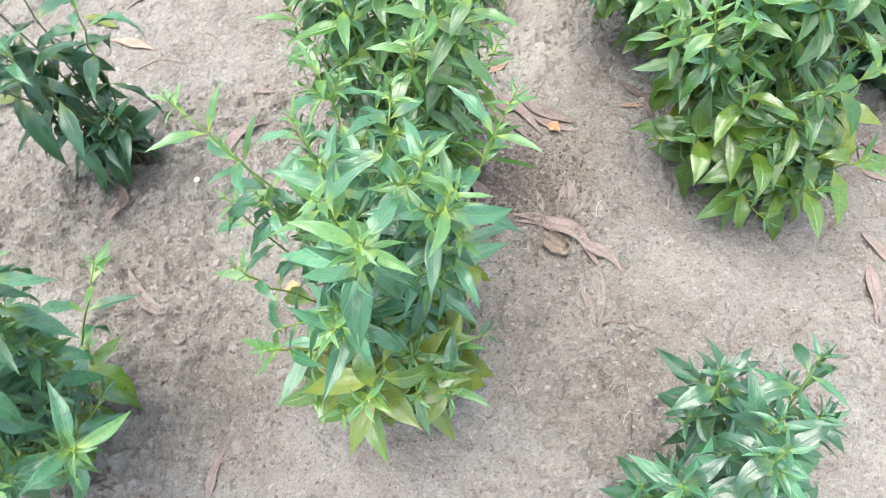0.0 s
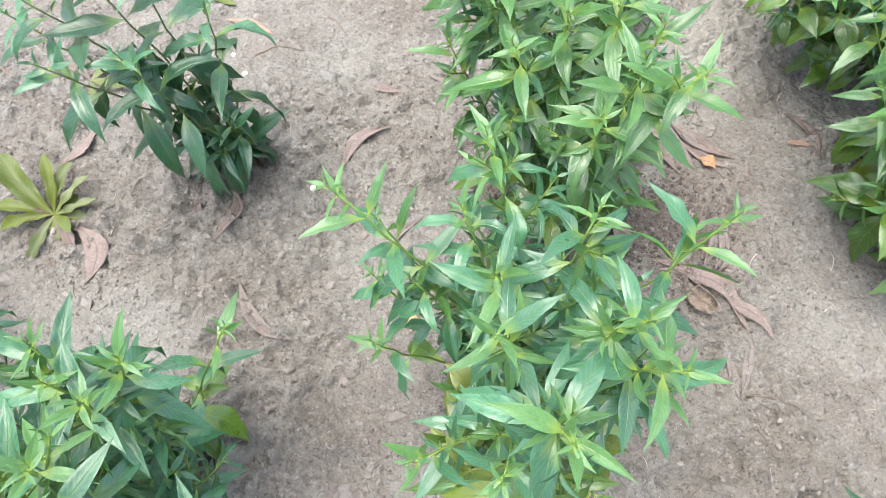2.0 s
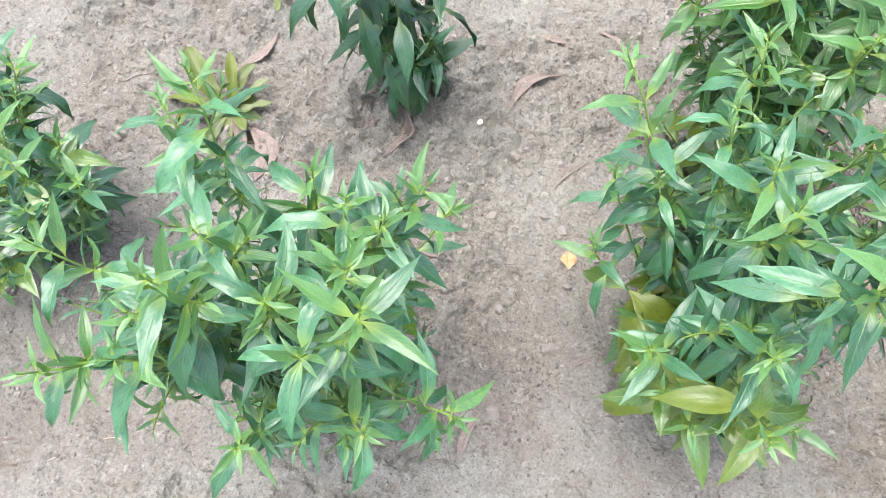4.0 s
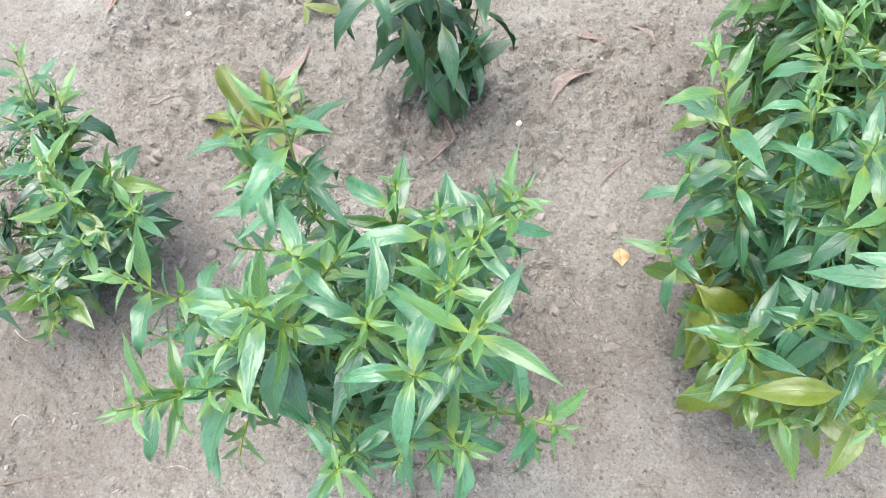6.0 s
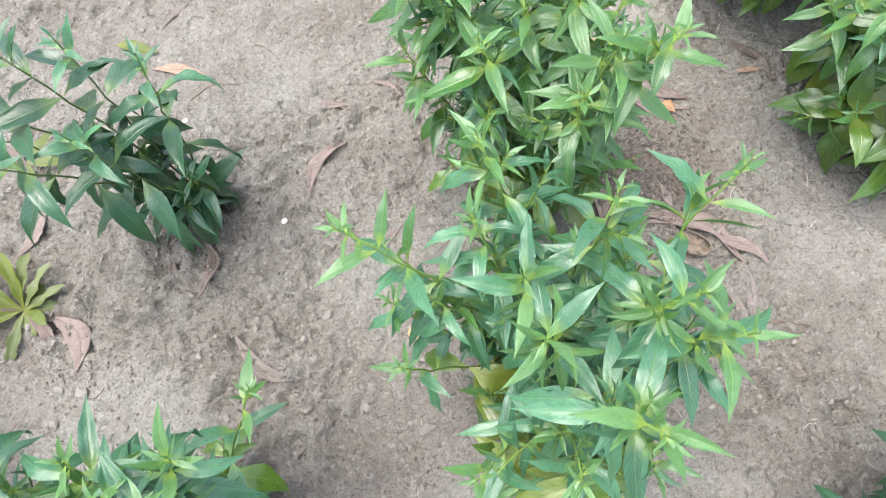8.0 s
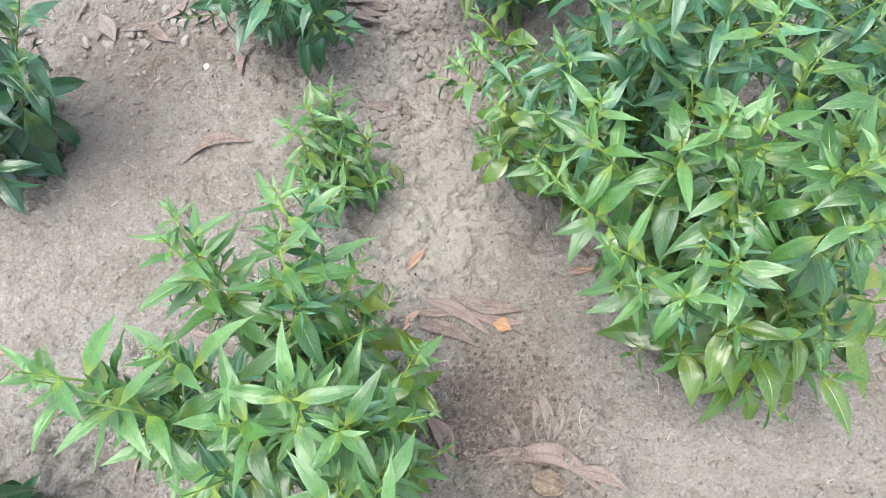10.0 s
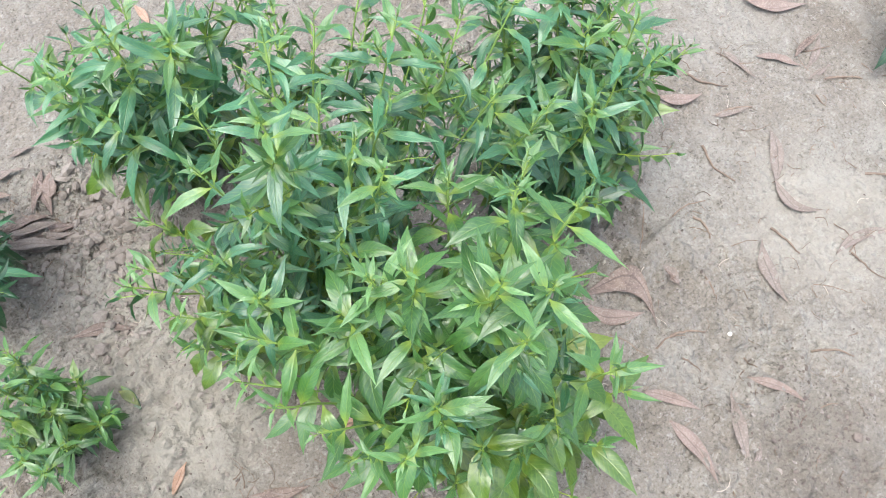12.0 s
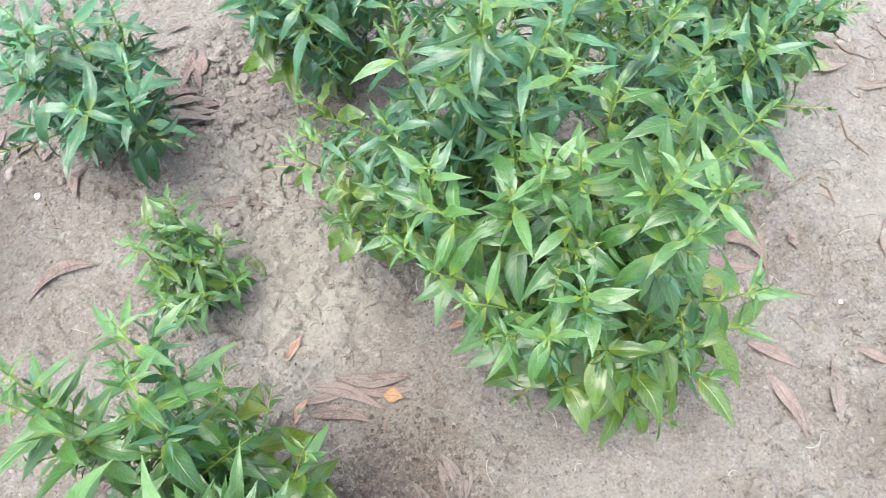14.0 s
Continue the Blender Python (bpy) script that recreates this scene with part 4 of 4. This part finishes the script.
fallen_leaf(-0.459, 0.602, 89, 0.09, -0.39, DEAD_BROWN, "thin curved brown leaf standing on its edge", seed=119, width=0.17, sink=-0.004)
BROWN_LEAVES = [(1.194, 0.827, -175, 0.062, -0.06), (-0.544, 1.144, 61, 0.046, 0.17), (0.144, 0.591, -85, 0.021, 0.0),(0.298, 0.813, -60, 0.08, 0.2), (-0.555, 1.122, 68, 0.09, 0.1), (-0.144, 1.122, 2, 0.105, 0.35),
                (0.16, 0.79, -27, 0.1, -0.1), 
                (0.106, 1.103, -28, 0.08, 0.15), (0.748, 0.685, -84, 0.03, 0.0), 
                (0.10, 0.77, -35, 0.09, 0.15), (0.14, 0.60, -25, 0.08, 0.2)]
for i, (x, y, a, l, b) in enumerate(BROWN_LEAVES):
    fallen_leaf(x, y, a, l, b, DEAD_BROWN, "dark brown dry fallen leaf with curled edges", seed=120 + i, width=0.18)
ORANGE_LEAVES = [(0.087, 0.878, 36, 0.04, 0.1), (0.06, 0.80, 30, 0.035, 0.1), (-1.014, 0.786, -75, 0.115, 0.2),
                 (-0.51, 0.92, -14, 0.08, 0.1), (0.413, 1.534, -90, 0.05, 0.1), (0.287, 0.798, -6, 0.03, 0.0)]
for i, (x, y, a, l, b) in enumerate(ORANGE_LEAVES):
    fallen_leaf(x, y, a, l, b, DEAD_PEACH, "peach-brown dry fallen leaf on the soil", seed=160 + i, width=0.26 if l < 0.06 else 0.18)
fallen_leaf(-0.2, 0.493, -75, 0.026, 0.0, DEAD_YELLOW, "small yellow fallen leaf on the soil", width=0.75, seed=180)
fallen_leaf(-0.57, 0.964, -17, 0.064, 0.05, LEAF_WEED, "yellowing green fallen leaf on the soil", width=0.3, seed=181)
fallen_leaf(0.093, 0.997, -83, 0.042, 0.05, LEAF_DARK, "fallen dull green leaf on the soil", width=0.3, seed=182)


def crumpled_leaf(x, y, size, mat, label, seed):
    """A dead leaf crumpled into loose folds, its rim rolled upwards."""
    verts, faces, uvs = [], [], []
    rows, cols = 26, 20
    for i in range(rows + 1):
        for k in range(cols + 1):
            u, v = 2 * i / rows - 1, 2 * k / cols - 1
            r = math.hypot(u, v)
            u, v = (u, v) if r < 1e-6 else (u * max(abs(u), abs(v)) / r, v * max(abs(u), abs(v)) / r)
            r = math.hypot(u, v)
            fold = noise.noise(Vector((u * 1.6 + seed, v * 1.6, 0.3)))
            crease = abs(noise.noise(Vector((u * 2.6, v * 2.6 + seed, 4.0))))
            roll = max(0.0, r - 0.6) / 0.4
            swing = 1.0 - 0.42 * roll * roll + 0.25 * noise.noise(Vector((u * 1.3, v * 1.3, seed + 9.0)))
            verts.append((size * 1.15 * u * swing, size * 0.85 * v * swing, size * (0.16 + 0.38 * fold + 0.5 * crease * (1 - 0.4 * r) + 0.42 * roll ** 1.5)))
            uvs.append((0.5 + 0.5 * v, 0.5 + 0.5 * u))
    for i in range(rows):
        for k in range(cols):
            a = i * (cols + 1) + k
            faces.append((a, a + 1, a + cols + 2, a + cols + 1))
    ob = link_mesh("crumpled_leaf", verts, faces, mat, None, uvs)
    ob.location = (x, y, floor_at(x, y))
    ob.rotation_euler = (0, 0, -0.6)
    thick = ob.modifiers.new("thickness", "SOLIDIFY")
    thick.thickness = 0.0006
    tagged(ob, label, "dry leaf", group="fallen leaves")


DEAD_STRAW = dead_leaf_material("dead_leaf_straw", (0.15, 0.115, 0.085), (0.28, 0.22, 0.165), 0.75)
crumpled_leaf(0.166, 0.562, 0.025, DEAD_STRAW, "crumpled straw-brown dead leaf curled on the soil", 3)


def twig(x, y, angle, length, bend, thick, mat, label, seed):
    rng = random.Random(seed)
    d = Vector((math.cos(radians(angle)), math.sin(radians(angle)), 0))
    n = Vector((-d.y, d.x, 0))
    o = Vector((x, y, floor_at(x, y)))
    pts = []
    for i in range(9):
        s = i / 8
        p = Vector((x, y, 0)) + d * (s - 0.5) * length + n * (bend * length * math.sin(math.pi * s) + rng.uniform(-1, 1) * length * 0.012)
        p.z = floor_at(p.x, p.y) + thick * 0.7
        pts.append(p - o)
    verts, faces, uvs = [], [], []
    tube(pts, thick, thick * 0.45, verts, faces, uvs, sides=6)
    ob = link_mesh("twig", verts, faces, mat)
    ob.location = o
    tagged(ob, label, "twig", group="dry twigs")


PATH_TWIGS = [(0.869, 0.657, -23, 0.044, 0.05), (0.778, 0.641, -109, 0.034, 0.1), (0.916, 0.624, -88, 0.052, 0.04), (0.833, 0.708, -63, 0.033, 0.1), (0.682, 0.583, -75, 0.03, 0.1), (1.024, 0.879, -59, 0.065, -0.1),
         (1.233, 0.738, -90, 0.022, 0.0), (1.131, 0.744, -109, 0.024, 0.0), (0.932, 0.768, -96, 0.072, -0.12), (1.021, 0.776, -25, 0.05, -0.1), (0.748, 0.536, -84, 0.019, 0.0), (0.706, 0.615, -29, 0.051, 0.08),
         (1.008, 0.549, -10, 0.077, 0.1), (0.974, 0.524, -85, 0.06, -0.08), (1.19, 0.748, -40, 0.057, 0.1), (1.079, 0.88, -76, 0.054, 0.05), (1.2, 0.817, -31, 0.056, -0.1), (0.836, 0.712, -96, 0.039, 0.2),
         (0.909, 0.535, -53, 0.053, 0.05), (0.84, 0.743, -9, 0.064, 0.12), (1.106, 0.593, -61, 0.065, 0.1), (0.978, 0.571, -112, 0.058, 0.2), (0.678, 0.621, -14, 0.046, 0.15), (0.839, 0.475, -48, 0.051, 0.05)]
TWIGS = [(-0.301, 1.333, -47, 0.067, 0.03), (0.133, 1.287, -89, 0.048, 0.05), (-0.86, 0.79, -36, 0.14, 0.05), (-0.865, 0.613, 26, 0.06, 0.0), (-0.836, 0.076, 21, 0.1, 0.03), (-0.83, 0.055, 12, 0.11, -0.04), (-0.854, 0.606, 25, 0.065, 0.03),
         (-0.383, 0.944, -39, 0.042, 0.1), (0.258, 0.448, -9, 0.062, 0.08), (0.156, 0.766, -20, 0.105, 0.12), (0.774, 0.779, -132, 0.105, 0.08),
         (1.015, 0.814, -24, 0.06, 0.1), (0.63, 0.64, -75, 0.08, 0.08), (-0.46, 0.88, 20, 0.07, 0.15), (-0.27, 0.83, -40, 0.022, 0.0)]
for i, (x, y, a, l, b) in enumerate(PATH_TWIGS + TWIGS):
    twig(x, y, a, l, b, 0.0009 + 0.0006 * (i % 3), TWIG, "thin dark dry twig lying on soil", i)


def stone(name, x, y, size, mat, label, category, seed):
    rng = random.Random(seed)
    bm = bmesh.new()
    bmesh.ops.create_icosphere(bm, subdivisions=2, radius=size)
    for v in bm.verts:
        v.co *= 1 + 0.45 * noise.noise(v.co / size * 1.1 + Vector((seed, 0, 0)))
        v.co.z *= 0.6
    me = bpy.data.meshes.new(name)
    bm.to_mesh(me)
    bm.free()
    me.materials.append(mat)
    ob = new(name, me)
    ob.location = (x, y, floor_at(x, y) + size * 0.28)
    ob.rotation_euler = (0, 0, rng.uniform(0, 6))
    tagged(ob, label, category, group=category + "s on the soil")


PEBBLES = [(-0.364, 0.666), (-0.599, 1.238), (-0.482, 1.068), (-0.498, 0.833), (-0.524, 0.865), (-0.137, 1.259), (0.751, 0.58), (-0.886, 0.759)]
for i, (x, y) in enumerate(PEBBLES):
    stone("pebble", x, y, (0.0045, 0.005, 0.006, 0.004, 0.004, 0.005, 0.003, 0.004)[i], PEBBLE, "small white pebble on the soil", "pebble", i)
for i, (x, y, r) in enumerate([(0.775, 0.385, 0.007), (0.214, 0.722, 0.006), (-0.23, 0.274, 0.007), (-0.20, 0.272, 0.005)]):
    stone("dark_clod", x, y, r, LITTER_AND_SHADE, "small dark clod of organic soil", "clod", 50 + i)

# crumbs of soil strewn over the bed, and dark plant litter in a patch
G = 1.618
CHIP = [(-1, G, 0), (1, G, 0), (-1, -G, 0), (1, -G, 0), (0, -1, G), (0, 1, G), (0, -1, -G), (0, 1, -G), (G, 0, -1), (G, 0, 1), (-G, 0, -1), (-G, 0, 1)]
CHIP_FACES = [(0, 11, 5), (0, 5, 1), (0, 1, 7), (0, 7, 10), (0, 10, 11), (1, 5, 9), (5, 11, 4), (11, 10, 2), (10, 7, 6), (7, 1, 8),
              (3, 9, 4), (3, 4, 2), (3, 2, 6), (3, 6, 8), (3, 8, 9), (4, 9, 5), (2, 4, 11), (6, 2, 10), (8, 6, 7), (9, 8, 1)]


def strew(name, count, sizes, box, mat, label, seed, centres=()):
    rng = np.random.default_rng(seed)
    if centres:
        pick = rng.integers(0, len(centres), count)
        c = np.array(centres)[pick]
        xy = c[:, :2] + rng.normal(0, 1, (count, 2)) * c[:, 2:3]
    else:
        xy = np.stack([rng.uniform(box[0], box[1], count * 2), rng.uniform(box[2], box[3], count * 2)], -1)
        keep = value_noise(xy[:, 0] * 5.3 + 7, xy[:, 1] * 5.3, 9) + rng.uniform(-0.35, 0.35, len(xy)) > np.clip((xy[:, 0] - 0.5) * 1.4, 0.0, 0.22)
        xy = xy[keep][:count]
    r = sizes[0] + (sizes[1] - sizes[0]) * rng.random(len(xy)) ** 3.5
    z = height(xy[:, 0], xy[:, 1]) + r * 0.15
    chip = np.array(CHIP) / 1.9
    shape = chip[None] * rng.uniform(0.7, 1.2, (len(xy), 12, 1)) * np.stack([rng.uniform(0.7, 1.5, len(xy)), rng.uniform(0.6, 1.0, len(xy)), rng.uniform(0.45, 0.8, len(xy))], -1)[:, None]
    f = rng.uniform(0, 6.28, len(xy))
    rot = np.stack([np.stack([np.cos(f), -np.sin(f)], -1), np.stack([np.sin(f), np.cos(f)], -1)], -2)
    shape[:, :, :2] = np.einsum("nij,nkj->nki", rot, shape[:, :, :2])
    verts = shape * r[:, None, None] + np.stack([xy[:, 0], xy[:, 1], z], -1)[:, None]
    faces = np.array(CHIP_FACES)[None] + 12 * np.arange(len(xy))[:, None, None]
    ob = link_mesh(name, verts.reshape(-1, 3).tolist(), faces.reshape(-1, 3).tolist(), mat, smooth=False)
    tagged(ob, label, "soil crumbs", kind="stuff")


strew("soil_crumbs", 20000, (0.0008, 0.0042), (-1.3, 1.35, 0.0, 1.75), CLOD, "loose crumbs of dry soil", 4)
strew("earth_clods", 700, (0.003, 0.013), None, CLOD, "loose rough clods of dry earth", 15,
      [(0.19, 1.32, 0.03), (0.2, 1.28, 0.03), (0.17, 1.26, 0.03), (0.17, 1.2, 0.05), (0.2, 1.13, 0.05), (0.14, 1.1, 0.04), (0.12, 1.22, 0.04), (-0.75, 0.45, 0.1), (-0.25, 0.42, 0.12), (-0.17, 1.33, 0.07), (-0.25, 1.38, 0.07)])
# dark chips that also stand in for shadows in the soil's small pits
strew("dark_grit", 7500, (0.0006, 0.0028), (-1.3, 1.35, 0.0, 1.75), LITTER_AND_SHADE, "fine dark grit and specks of pit shade in dry soil", 14)
strew("leaf_mould", 1700, (0.0008, 0.0040), None, LITTER_AND_SHADE, "dark crumbled leaf mould on the soil", 16, [(0.10, 0.69, 0.028), (0.13, 0.68, 0.03), (0.09, 0.65, 0.03), (0.16, 0.655, 0.03)])
strew("plant_litter", 4200, (0.0008, 0.0036), None, LITTER_AND_SHADE, "dark crumbled plant litter on the soil", 6,
      [(0.115, 0.68, 0.035), (0.16, 0.66, 0.045), (0.13, 0.61, 0.05), (0.2, 0.6, 0.06), (-0.79, 0.35, 0.07), (0.12, 1.28, 0.06), (-0.2, 1.34, 0.08), (-0.24, 1.26, 0.09), (-0.12, 1.3, 0.07), (0.71, 0.38, 0.06), (0.75, 0.47, 0.03),
       (-0.8, 0.15, 0.08), (-0.3, 0.36, 0.06), (-0.62, 0.5, 0.05), (-0.24, 0.27, 0.03)])


def fibres(name, count, length, mat, label, seed, patches=()):
    """Hair-thin bits of root and straw, lying loose on the soil."""
    rng = random.Random(seed)
    verts, faces, uvs = [], [], []
    for _ in range(count):
        x, y = rng.uniform(-1.2, 1.3), rng.uniform(0.05, 1.6)
        if patches:
            px, py, pr = rng.choice(patches)
            x, y = rng.gauss(px, pr), rng.gauss(py, pr)
        f, l, b = rng.uniform(0, 6.28), rng.uniform(*length), rng.uniform(-0.35, 0.35)
        d, n = Vector((math.cos(f), math.sin(f), 0)), Vector((-math.sin(f), math.cos(f), 0))
        pts = []
        for i in range(6):
            s = i / 5
            p = Vector((x, y, 0)) + d * (s - 0.5) * l + n * (b * l * math.sin(math.pi * s))
            p.z = floor_at(p.x, p.y) + 0.0006
            pts.append(p)
        r = rng.uniform(0.0004, 0.0011)
        tube(pts, r, r * 0.4, verts, faces, uvs, sides=3)
    ob = link_mesh(name, verts, faces, mat)
    tagged(ob, label, "plant litter", kind="stuff")


fibres("root_fibres", 380, (0.006, 0.034), TWIG, "fine dark root fibres strewn on soil", 8)
fibres("path_fibres", 150, (0.006, 0.026), TWIG, "fine dark stalks strewn over trodden soil", 12, [(0.85, 0.6, 0.14), (1.05, 0.75, 0.14), (0.75, 0.45, 0.1), (1.1, 0.95, 0.16)])
fibres("straw_bits", 220, (0.008, 0.03), STRAW, "fine pale straw bits strewn on soil", 9)
fibres("litter_fibres", 560, (0.008, 0.04), TWIG, "matted dark stalks and leaf scraps on soil", 10,
       [(0.13, 0.68, 0.04), (0.16, 0.64, 0.05), (-0.2, 1.35, 0.07), (-0.15, 1.3, 0.07), (0.12, 1.28, 0.06), (-0.66, 0.54, 0.05), (-0.78, 0.3, 0.08), (0.18, 0.75, 0.05)])
fibres("mould_fibres", 380, (0.006, 0.026), LITTER_AND_SHADE, "matted dark fibres in the leaf mould", 11, [(0.11, 0.68, 0.025), (0.14, 0.67, 0.03), (0.08, 0.66, 0.025)])
